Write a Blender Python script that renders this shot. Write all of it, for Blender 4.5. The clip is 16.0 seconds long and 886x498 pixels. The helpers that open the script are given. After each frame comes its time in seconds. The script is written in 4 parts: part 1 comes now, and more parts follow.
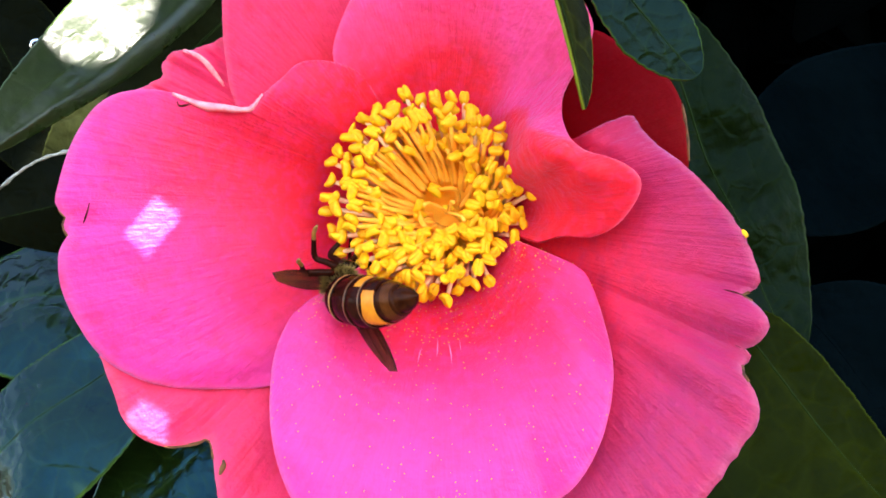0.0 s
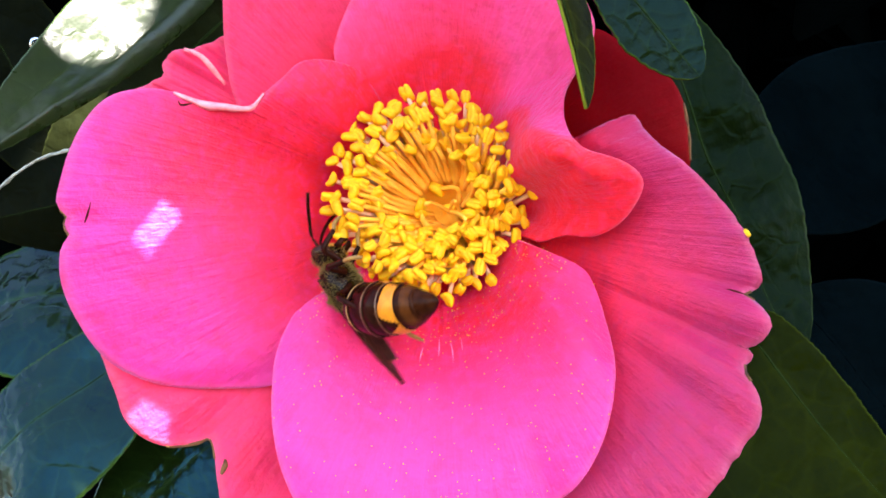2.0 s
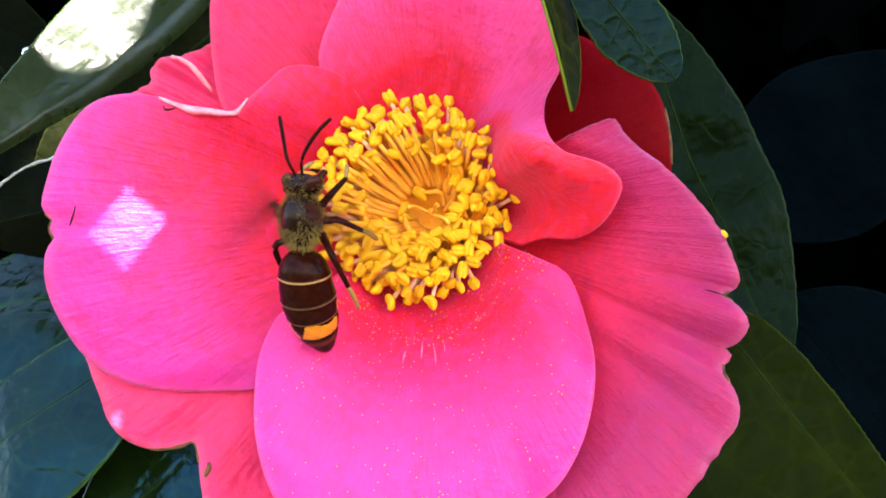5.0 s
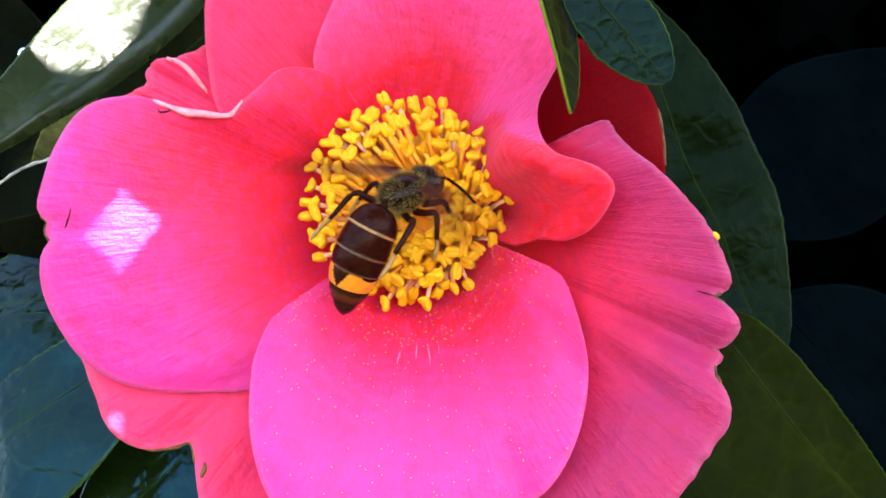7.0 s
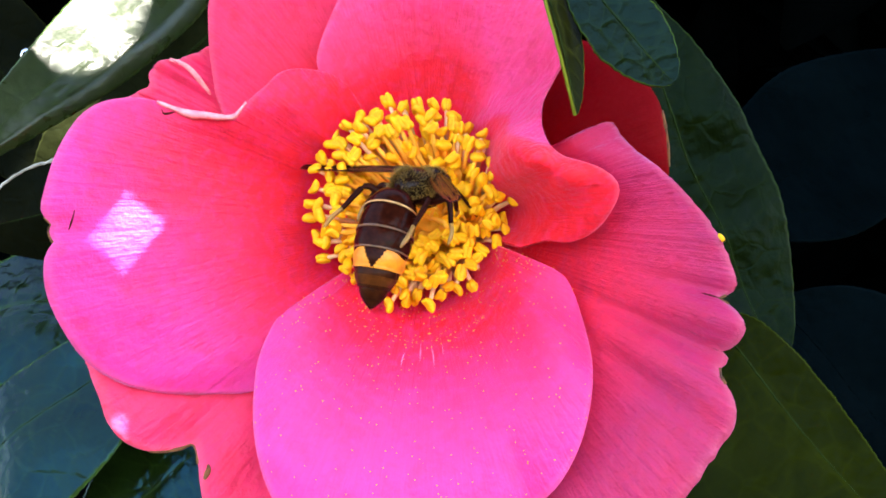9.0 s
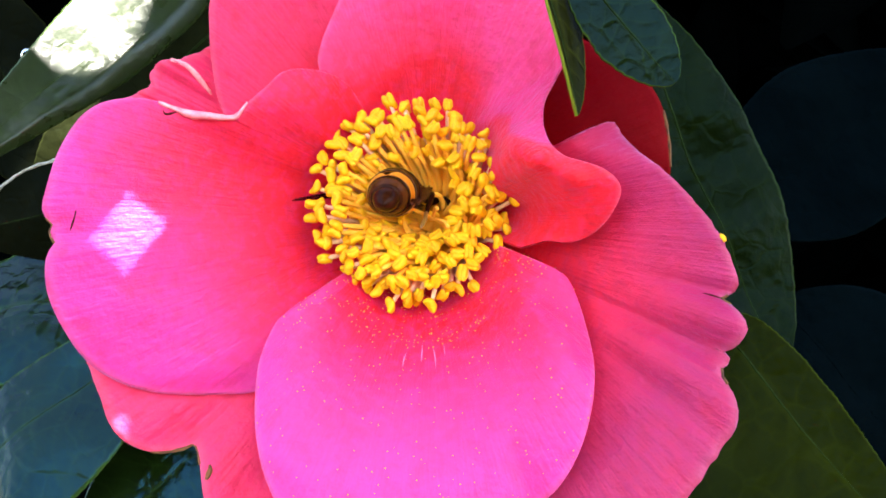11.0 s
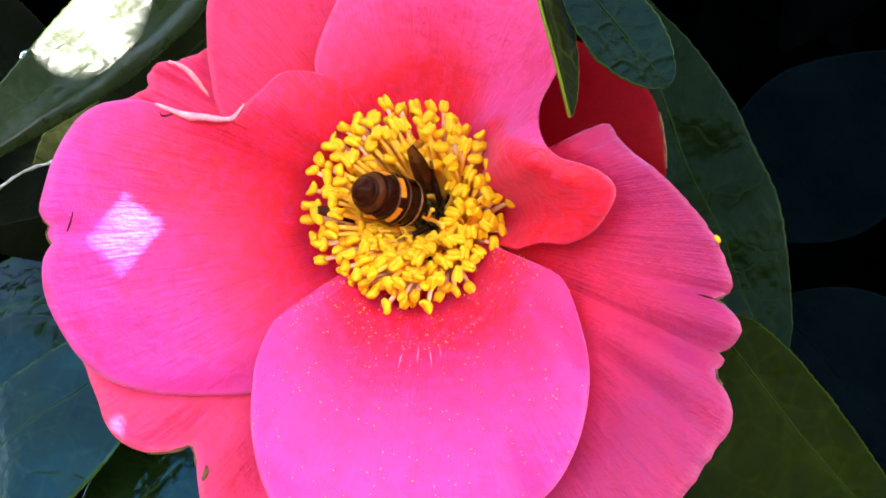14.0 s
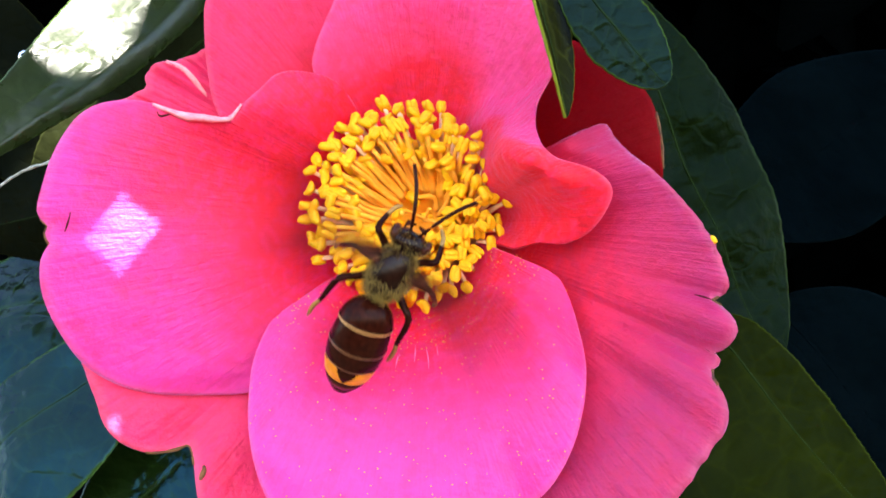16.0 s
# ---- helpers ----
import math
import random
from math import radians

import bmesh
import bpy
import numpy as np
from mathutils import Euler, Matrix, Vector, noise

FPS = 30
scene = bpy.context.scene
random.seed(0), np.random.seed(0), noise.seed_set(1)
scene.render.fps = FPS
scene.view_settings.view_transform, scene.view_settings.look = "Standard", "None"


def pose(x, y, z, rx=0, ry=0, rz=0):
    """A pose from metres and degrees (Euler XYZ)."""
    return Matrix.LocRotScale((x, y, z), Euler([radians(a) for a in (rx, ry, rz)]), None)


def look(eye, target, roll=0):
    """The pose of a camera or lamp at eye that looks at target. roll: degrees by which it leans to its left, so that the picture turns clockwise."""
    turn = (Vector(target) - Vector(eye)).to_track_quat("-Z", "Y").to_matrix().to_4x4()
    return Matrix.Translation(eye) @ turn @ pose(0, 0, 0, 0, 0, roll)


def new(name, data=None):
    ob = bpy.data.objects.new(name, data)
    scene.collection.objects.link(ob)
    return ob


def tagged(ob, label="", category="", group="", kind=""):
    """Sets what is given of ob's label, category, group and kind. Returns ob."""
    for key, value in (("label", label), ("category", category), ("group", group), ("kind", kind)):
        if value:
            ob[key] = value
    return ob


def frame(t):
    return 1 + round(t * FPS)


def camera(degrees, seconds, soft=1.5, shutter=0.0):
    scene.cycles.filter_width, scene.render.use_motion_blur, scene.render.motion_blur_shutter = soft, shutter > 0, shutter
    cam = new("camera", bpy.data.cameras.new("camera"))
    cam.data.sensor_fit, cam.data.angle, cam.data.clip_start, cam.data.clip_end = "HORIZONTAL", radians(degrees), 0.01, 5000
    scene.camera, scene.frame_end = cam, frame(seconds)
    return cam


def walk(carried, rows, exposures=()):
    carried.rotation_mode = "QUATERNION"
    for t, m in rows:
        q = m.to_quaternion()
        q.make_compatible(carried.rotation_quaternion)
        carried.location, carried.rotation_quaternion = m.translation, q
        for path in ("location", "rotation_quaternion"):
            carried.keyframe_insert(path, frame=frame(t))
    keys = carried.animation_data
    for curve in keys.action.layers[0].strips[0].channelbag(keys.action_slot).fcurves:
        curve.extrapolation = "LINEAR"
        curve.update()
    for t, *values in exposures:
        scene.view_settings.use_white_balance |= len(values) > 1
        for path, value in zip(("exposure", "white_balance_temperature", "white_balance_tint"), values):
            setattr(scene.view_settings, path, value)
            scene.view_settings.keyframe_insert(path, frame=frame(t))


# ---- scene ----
MM = 0.001
EYE = 1.2                       # height of the first eye over the ground
HEART = Vector((0.0001, 0.147, EYE + 0.006))   # middle of the flower's base

# ---------------------------------------------------------------- camera
cam = camera(55.0, 16.0, soft=1.7, shutter=0.8)
# seconds; eye in mm from the first eye; pitch, roll, yaw in degrees
ROWS = [
    (0.0, 0, 0, 0, 0, 0, 0),
    (0.5, 0.29, 0.03, 0.07, -0.04, 0.02, 0.02),
    (1.0, 0.09, 0.03, 0.12, -0.06, -0.01, 0.05),
    (1.5, -0.57, 0.27, 0.35, -0.26, -0.04, 0.03),
    (2.0, -0.43, 0.10, 0.24, -0.16, 0.03, -0.09),
    (2.5, -0.61, 0.16, -0.05, -0.06, -0.04, -0.01),
    (3.0, 1.49, -0.44, -0.05, -0.09, -0.04, -0.09),
    (3.5, -0.50, -0.23, 0.29, 0.20, 0.14, 0.08),
    (3.7, 2.40, -0.41, -1.59, 1.00, -0.27, 0.14),
    (5.8, 1.80, -0.84, -1.74, 0.79, 0.32, -0.11),
    (6.0, 1.16, -0.52, -1.98, 0.75, 0.16, -0.28),
    (6.5, 0.86, -0.47, -1.68, 0.71, 0.26, -0.25),
    (7.0, 3.11, -1.36, -0.77, 0.60, 0.22, -0.02),
    (7.5, 3.08, -1.48, -0.28, 0.59, 0.25, 0.04),
    (8.0, 1.94, -0.94, -1.10, 0.73, 0.14, -0.12),
    (8.5, 2.13, -1.03, -1.03, 0.67, 0.12, -0.12),
    (9.0, 2.55, -1.23, -0.59, 0.63, 0.21, -0.01),
    (9.2, 2.77, -1.20, -0.45, 0.60, 0.20, 0.00),
    (11.3, 2.20, -1.22, -0.41, 0.56, 0.25, -0.06),
    (11.5, 2.58, -1.41, -0.79, 0.72, 0.15, -0.04),
    (12.0, 2.56, -1.50, -0.73, 0.72, 0.15, -0.09),
    (12.5, 3.31, -1.64, -0.62, 0.68, 0.21, 0.02),
    (13.0, 3.31, -1.60, -0.49, 0.66, 0.20, 0.02),
    (13.5, 3.17, -1.50, -0.52, 0.62, 0.20, 0.01),
    (14.0, 2.95, -1.57, -0.54, 0.71, 0.22, 0.00),
    (14.5, 2.92, -1.56, -0.57, 0.67, 0.26, -0.02),
    (15.0, 3.18, -1.62, -0.58, 0.68, 0.17, 0.01),
    (15.5, 2.72, -1.48, -0.56, 0.66, 0.25, -0.04),
    (16.0, 3.41, -1.75, -0.37, 0.63, 0.22, 0.02),
]
walk(cam, [(t, pose(x * MM, y * MM, EYE + z * MM, 90 + p, r, w)) for t, x, y, z, p, r, w in ROWS])

# ---------------------------------------------------------------- light
SUN_WAY = Vector((0.25, -0.55, 0.80)).normalized()     # towards the sun
world = bpy.data.worlds.new("sky")
scene.world = world
world.use_nodes = True
wn = world.node_tree
wn.nodes.clear()
sky = wn.nodes.new("ShaderNodeTexSky")
sky.sky_type, sky.sun_disc = "NISHITA", False
sky.sun_elevation = math.asin(SUN_WAY.z)
sky.sun_rotation = math.atan2(SUN_WAY.x, SUN_WAY.y)
back = wn.nodes.new("ShaderNodeBackground")
back.inputs["Strength"].default_value = 0.10
wout = wn.nodes.new("ShaderNodeOutputWorld")
wn.links.new(sky.outputs[0], back.inputs[0])
wn.links.new(back.outputs[0], wout.inputs[0])
sun = new("sun", bpy.data.lights.new("sun", "SUN"))
sun.data.energy, sun.data.angle, sun.data.color = 5.0, radians(0.53), (1.0, 0.95, 0.88)
sun.matrix_world = look(HEART + SUN_WAY * 3, HEART)
scene.view_settings.exposure = 3.47
scene.view_settings.use_white_balance = True
scene.view_settings.white_balance_temperature, scene.view_settings.white_balance_tint = 7100, 10


# ---------------------------------------------------------------- materials
def shader(name):
    m = bpy.data.materials.new(name)
    m.use_nodes = True
    nt = m.node_tree
    return m, nt, nt.nodes["Principled BSDF"], nt.nodes["Material Output"]


def node(nt, kind, **sets):
    n = nt.nodes.new(kind)
    for key, value in sets.items():
        n.inputs[key.replace("_", " ")].default_value = value
    return n


def ramp(nt, fac, stops):
    r = nt.nodes.new("ShaderNodeValToRGB")
    els = r.color_ramp.elements
    while len(els) < len(stops):
        els.new(0.5)
    for e, (p, c) in zip(els, stops):
        e.position, e.color = p, (*c, 1)
    nt.links.new(fac, r.inputs[0])
    return r.outputs[0]


def noise_of(nt, scale, detail=4, vector=None, rough=0.55):
    n = node(nt, "ShaderNodeTexNoise", Scale=scale, Detail=detail, Roughness=rough)
    if vector is None:
        vector = nt.nodes.new("ShaderNodeTexCoord").outputs["Object"]
    nt.links.new(vector, n.inputs["Vector"])
    return n.outputs["Fac"]


def bump_of(nt, height, strength, distance):
    b = node(nt, "ShaderNodeBump", Strength=strength, Distance=distance)
    nt.links.new(height, b.inputs["Height"])
    return b.outputs[0]


def mixed(nt, fac, a, b, mode="MIX"):
    m = nt.nodes.new("ShaderNodeMix")
    m.data_type, m.blend_type = "RGBA", mode
    for sock, v in ((m.inputs[0], fac), (m.inputs[6], a), (m.inputs[7], b)):
        if isinstance(v, (int, float)):
            sock.default_value = v
        elif isinstance(v, tuple):
            sock.default_value = (*v, 1)
        else:
            nt.links.new(v, sock)
    return m.outputs[2]


def stretched_uv(nt, sx, sy):
    uv = nt.nodes.new("ShaderNodeUVMap")
    mp = nt.nodes.new("ShaderNodeMapping")
    mp.inputs["Scale"].default_value = (sx, sy, 1)
    nt.links.new(uv.outputs[0], mp.inputs[0])
    return mp.outputs[0]


def thin_mix(nt, bsdf, out, colour, share):
    """Lets light through a thin leaf or petal."""
    tr = nt.nodes.new("ShaderNodeBsdfTranslucent")
    if isinstance(colour, tuple):
        tr.inputs[0].default_value = (*colour, 1)
    else:
        nt.links.new(colour, tr.inputs[0])
    mx = nt.nodes.new("ShaderNodeMixShader")
    mx.inputs[0].default_value = share
    nt.links.new(bsdf.outputs[0], mx.inputs[1])
    nt.links.new(tr.outputs[0], mx.inputs[2])
    nt.links.new(mx.outputs[0], out.inputs[0])


def petal_material(name, inner, middle, outer, sheen=0.3, spec=0.3):
    m, nt, b, out = shader(name)
    veins = noise_of(nt, 1.0, 4, stretched_uv(nt, 62, 7), 0.6)
    cloud = noise_of(nt, 38, 3)
    crinkle = noise_of(nt, 330, 4, None, 0.6)
    grain = noise_of(nt, 620, 5)
    uv = nt.nodes.new("ShaderNodeSeparateXYZ")
    nt.links.new(nt.nodes.new("ShaderNodeUVMap").outputs[0], uv.inputs[0])
    run = nt.nodes.new("ShaderNodeMath")
    run.operation = "MULTIPLY_ADD"
    run.inputs[1].default_value = 0.42
    nt.links.new(cloud, run.inputs[0])
    nt.links.new(uv.outputs[1], run.inputs[2])
    rim = nt.nodes.new("ShaderNodeAttribute")
    rim.attribute_name = "vein"
    # redder claw, pinker outwards: pigment with bounce and skylight painted in; a pale thin margin
    c = ramp(nt, run.outputs[0], [(0.54, inner), (0.76, middle), (1.10, outer)])
    c = mixed(nt, ramp(nt, veins, [(0.40, (0, 0, 0)), (0.72, (0.28, 0.28, 0.28))]), c, tuple(0.85 * v for v in middle))
    c = mixed(nt, ramp(nt, grain, [(0.45, (0, 0, 0)), (0.72, (0.30, 0.30, 0.30))]), c, tuple(min(0.95, 1.15 * v) for v in outer))
    c = mixed(nt, ramp(nt, rim.outputs["Fac"], [(0.965, (0, 0, 0)), (0.995, (0.20, 0.20, 0.20))]), c, tuple(min(0.95, 0.75 * v + 0.2) if sheen else v for v in outer))
    # darker in the crinkles' hollows: crease shade painted in
    c = mixed(nt, ramp(nt, crinkle, [(0.32, (0.36, 0.36, 0.36)), (0.52, (0, 0, 0))]), c, tuple(0.72 * v for v in middle))
    nt.links.new(c, b.inputs["Base Color"])
    b.inputs["Roughness"].default_value = 0.5
    b.inputs["Specular IOR Level"].default_value = spec
    b.inputs["Sheen Weight"].default_value = sheen
    b.inputs["Sheen Roughness"].default_value = 0.4
    # the lilac tint stands for blue skylight on the petals
    b.inputs["Sheen Tint"].default_value = (0.85, 0.55, 1.0, 1)
    h = nt.nodes.new("ShaderNodeMath")
    h.operation = "MULTIPLY_ADD"
    h.inputs[1].default_value = 1.1
    nt.links.new(veins, h.inputs[0])
    nt.links.new(grain, h.inputs[2])
    h2 = nt.nodes.new("ShaderNodeMath")
    h2.operation = "MULTIPLY_ADD"
    h2.inputs[1].default_value = 2.0
    nt.links.new(crinkle, h2.inputs[0])
    nt.links.new(h.outputs[0], h2.inputs[2])
    nt.links.new(bump_of(nt, h2.outputs[0], 0.55 if sheen else 0.25, 0.0006), b.inputs["Normal"])
    thin_mix(nt, b, out, c, 0.25)
    return m


def leaf_material(name, deep, light, rough, spec=0.5, vein=2.6, tint=(0.45, 0.78, 1.0), net=0.0, relief=0.25):
    m, nt, b, out = shader(name)
    cloud = noise_of(nt, 60, 5)
    fine = noise_of(nt, 900, 4)
    at = nt.nodes.new("ShaderNodeAttribute")
    at.attribute_name = "vein"
    c = ramp(nt, cloud, [(0.3, deep), (0.75, light)])
    c = mixed(nt, ramp(nt, noise_of(nt, 420, 5, None, 0.65), [(0.5, (0, 0, 0)), (0.8, (0.5, 0.5, 0.5))]), c, tuple(0.45 * v for v in deep))
    c = mixed(nt, at.outputs["Fac"], c, tuple(vein * v for v in light))
    # net of fine veins between the side veins
    warp = nt.nodes.new("ShaderNodeVectorMath")
    warp.operation = "MULTIPLY_ADD"
    cloud3 = node(nt, "ShaderNodeTexNoise", Scale=180.0)
    place = nt.nodes.new("ShaderNodeTexCoord").outputs["Object"]
    nt.links.new(place, cloud3.inputs["Vector"])
    nt.links.new(cloud3.outputs["Color"], warp.inputs[0])
    warp.inputs[1].default_value = (0.004, 0.004, 0.004)
    nt.links.new(place, warp.inputs[2])
    cells = node(nt, "ShaderNodeTexVoronoi", Scale=150.0)
    cells.feature = "DISTANCE_TO_EDGE"
    nt.links.new(warp.outputs[0], cells.inputs["Vector"])
    thin = ramp(nt, cells.outputs["Distance"], [(0.0, (1, 1, 1)), (0.075, (0, 0, 0))])
    if net:
        c = mixed(nt, mixed(nt, net, (0, 0, 0), thin), c, tuple(1.4 * vein * v for v in light))
    nt.links.new(c, b.inputs["Base Color"])
    nt.links.new(ramp(nt, noise_of(nt, 140, 4), [(0.3, (rough * 0.75,) * 3), (0.8, (rough * 1.6,) * 3)]), b.inputs["Roughness"])
    b.inputs["Specular IOR Level"].default_value = spec
    # the tint puts the blue of the sky into the gloss
    b.inputs["Specular Tint"].default_value = (*tint, 1)
    h = nt.nodes.new("ShaderNodeMath")
    h.operation = "MULTIPLY_ADD"
    h.inputs[1].default_value = -0.5
    nt.links.new(thin, h.inputs[0])
    nt.links.new(fine, h.inputs[2])
    nt.links.new(bump_of(nt, h.outputs[0], relief, 0.0005), b.inputs["Normal"])
    thin_mix(nt, b, out, c, 0.10)
    return m


def simple_material(name, low, high, rough, scale=900, bump=0.2, depth=0.0002, thin=0.0, spec=0.5, coat=0.0, glow=None):
    m, nt, b, out = shader(name)
    n = noise_of(nt, scale, 4)
    c = ramp(nt, n, [(0.3, low), (0.72, high)])
    nt.links.new(c, b.inputs["Base Color"])
    b.inputs["Roughness"].default_value = rough
    b.inputs["Specular IOR Level"].default_value = spec
    b.inputs["Coat Weight"].default_value = coat
    b.inputs["Coat Roughness"].default_value = 0.15
    if glow:
        b.inputs["Subsurface Weight"].default_value = 1.0
        b.inputs["Subsurface Radius"].default_value = glow
        b.inputs["Subsurface Scale"].default_value = 0.001
    nt.links.new(bump_of(nt, n, bump, depth), b.inputs["Normal"])
    if thin:
        thin_mix(nt, b, out, c, thin)
    return m


def wing_material():
    m, nt, b, out = shader("smoky_wing")
    n = noise_of(nt, 1.0, 3, stretched_uv(nt, 12, 5))
    nt.links.new(ramp(nt, n, [(0.3, (0.030, 0.006, 0.004)), (0.7, (0.11, 0.022, 0.012))]), b.inputs["Base Color"])
    b.inputs["Roughness"].default_value = 0.25
    b.inputs["Specular IOR Level"].default_value = 0.08
    b.inputs["Alpha"].default_value = 0.75
    return m


def water_material():
    m, nt, b, out = shader("water")
    b.inputs["Base Color"].default_value = (0.95, 0.97, 0.97, 1)
    b.inputs["Roughness"].default_value = 0.02
    b.inputs["IOR"].default_value = 1.33
    b.inputs["Transmission Weight"].default_value = 1.0
    return m


WATER = water_material()
# one flower colour split by lighting: bluish where sky falls, redder where petals face down
SKYLIT_PETAL = petal_material("skylit_petal", (0.93, 0.009, 0.026), (0.93, 0.034, 0.20), (0.90, 0.048, 0.34))
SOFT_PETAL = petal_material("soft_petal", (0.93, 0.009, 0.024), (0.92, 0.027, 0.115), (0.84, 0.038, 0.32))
# outer colour darkened, as the rim curves away from the light
SHADE_EDGED_PETAL = petal_material("shade_edged_petal", (0.90, 0.008, 0.020), (0.80, 0.020, 0.085), (0.48, 0.021, 0.125))
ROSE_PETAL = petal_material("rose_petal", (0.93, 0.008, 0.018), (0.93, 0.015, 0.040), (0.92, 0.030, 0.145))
# outer colour paler, for light painted on the turned margin
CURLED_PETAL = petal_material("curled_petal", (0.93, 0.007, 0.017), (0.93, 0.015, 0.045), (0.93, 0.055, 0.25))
# shade from the petals in front, put into a dark red colour
SHADED_PETAL = petal_material("shaded_petal", (0.24, 0.001, 0.004), (0.22, 0.001, 0.004), (0.20, 0.002, 0.006), 0.0, 0.05)
# leaf copies: brightness and gloss tint follow the light each leaf gets
LEAF = leaf_material("glossy_leaf", (0.0025, 0.0070, 0.0012), (0.010, 0.022, 0.004), 0.14, 0.30, 4.0, (0.10, 0.48, 0.85), 0.04, 0.2)
# darker copies, with shade put into the leaf green
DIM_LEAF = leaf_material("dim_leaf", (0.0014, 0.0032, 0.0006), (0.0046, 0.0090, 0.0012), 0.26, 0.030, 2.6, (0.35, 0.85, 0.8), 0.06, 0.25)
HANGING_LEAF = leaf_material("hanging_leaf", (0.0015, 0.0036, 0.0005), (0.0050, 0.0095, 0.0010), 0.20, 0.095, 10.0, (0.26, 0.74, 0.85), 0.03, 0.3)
# lit copy: yellowish rim brightened for light on the folded edge
LIT_LEAF = leaf_material("lit_leaf", (0.0070, 0.0078, 0.0010), (0.014, 0.0165, 0.0018), 0.3, 0.015, 12.0, (0.6, 0.8, 1.0), 0.05)
OLIVE_LEAF = leaf_material("olive_leaf", (0.0058, 0.0088, 0.0005), (0.0120, 0.0165, 0.0009), 0.35, 0.012, 2.4, (0.3, 0.7, 1.0), 0.07, 0.15)
# half shade put into a duller copy
DULL_LEAF = leaf_material("dull_leaf", (0.006, 0.0078, 0.0024), (0.014, 0.017, 0.005), 0.6, 0.03, 1.6)
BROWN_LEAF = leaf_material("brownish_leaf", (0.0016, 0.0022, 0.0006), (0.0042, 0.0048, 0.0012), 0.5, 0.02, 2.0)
# base colour lightened for the sunlit leaf; the glare itself is the sun's
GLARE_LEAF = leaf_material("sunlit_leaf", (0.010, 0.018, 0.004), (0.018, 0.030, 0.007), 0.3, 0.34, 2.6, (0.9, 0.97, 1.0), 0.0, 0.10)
# deep shade painted in: leaf colour taken down to near black
SHADE_BLACK_LEAF = leaf_material("shade_black_leaf", (0.00015, 0.0003, 0.0003), (0.00035, 0.0006, 0.0006), 0.8, 0.0)
# leaf copy with bluish shade put into its colour
SHADE_BLUE_LEAF = leaf_material("shade_blue_leaf", (0.0005, 0.0017, 0.0024), (0.0009, 0.0027, 0.0036), 0.6, 0.003, 1.2)
MIDRIB = simple_material("leaf_midrib", (0.008, 0.018, 0.004), (0.016, 0.030, 0.007), 0.6, spec=0.03)
TWIG = simple_material("twig_bark", (0.06, 0.04, 0.025), (0.14, 0.10, 0.06), 0.8, 400, 0.6, 0.0006)
FILAMENT = simple_material("filament", (0.96, 0.48, 0.26), (0.98, 0.62, 0.38), 0.5, 500, 0.2, 0.0002, 0.25, 0.2)
DEEP_FILAMENT = simple_material("deep_filament", (0.99, 0.38, 0.025), (0.99, 0.50, 0.07), 0.5, 500, 0.2, 0.0002, 0.05, 0.1)
TUBE = simple_material("filament_tube", (0.99, 0.40, 0.03), (0.99, 0.50, 0.05), 0.6, 400, 0.3, 0.0003, 0.0, 0.1)
ANTHER = simple_material("anther", (0.97, 0.38, 0.004), (0.99, 0.61, 0.015), 0.5, 1300, 0.5, 0.0003, 0.22, 0.3)
POLLEN = simple_material("pollen", (0.75, 0.25, 0.03), (0.9, 0.42, 0.05), 0.7)
DARK_CRACK = simple_material("dark_crack", (0.02, 0.003, 0.002), (0.06, 0.008, 0.006), 0.9, spec=0.1)
CREASE = simple_material("pale_crease", (0.92, 0.16, 0.22), (0.95, 0.36, 0.40), 0.5)
DRY_EDGE = simple_material("dry_leaf_edge", (0.16, 0.16, 0.13), (0.50, 0.50, 0.44), 0.4, 700)
PALE_STREAK = simple_material("pale_streak", (0.93, 0.14, 0.34), (0.95, 0.24, 0.46), 0.5)
BROWN_EDGE = simple_material("withered_edge", (0.05, 0.014, 0.006), (0.20, 0.075, 0.02), 0.9, 700, 0.6, 0.0003)
DARK = simple_material("hornet_shell", (0.010, 0.0018, 0.0010), (0.030, 0.0055, 0.0026), 0.16, 1500, 0.3, 0.0001, 0, 0.045, 0.0)
THORAX = simple_material("hornet_thorax", (0.007, 0.0020, 0.0013), (0.018, 0.0060, 0.0030), 0.2, 1800, 0.4, 0.0001, 0, 0.12)
BAND = simple_material("hornet_orange", (0.55, 0.15, 0.006), (0.72, 0.25, 0.012), 0.38, 900, 0.2, 0.0001, 0, 0.3, 0.0)
PALE = simple_material("hornet_pale_rim", (0.30, 0.13, 0.035), (0.50, 0.25, 0.08), 0.45)
BROWN_RIM = simple_material("hornet_brown_rim", (0.06, 0.02, 0.006), (0.16, 0.06, 0.018), 0.4)
TAIL = simple_material("hornet_brown", (0.014, 0.0028, 0.0011), (0.040, 0.0095, 0.003), 0.18, 900, 0.2, 0.0001, 0, 0.05, 0.0)
AMBER = simple_material("hornet_amber", (0.035, 0.0090, 0.002), (0.085, 0.023, 0.005), 0.24, 900, 0.2, 0.0001, 0, 0.08)
EYE_SHELL = simple_material("hornet_eye", (0.02, 0.005, 0.003), (0.05, 0.012, 0.006), 0.18, 3000, 0.3, 0.00005, 0, 0.12)
YELLOW_LEG = simple_material("hornet_tarsus", (0.20, 0.09, 0.015), (0.34, 0.17, 0.03), 0.45)
FUZZ = simple_material("hornet_hair", (0.13, 0.075, 0.010), (0.30, 0.19, 0.03), 0.6)
WING = wing_material()
HEDGE = simple_material("hedge", (0.010, 0.018, 0.006), (0.030, 0.045, 0.014), 0.9, 60, 1.0, 0.02, 0, 0.1)
SOIL = simple_material("garden_soil", (0.018, 0.013, 0.009), (0.05, 0.038, 0.026), 0.95, 14, 0.8, 0.03)


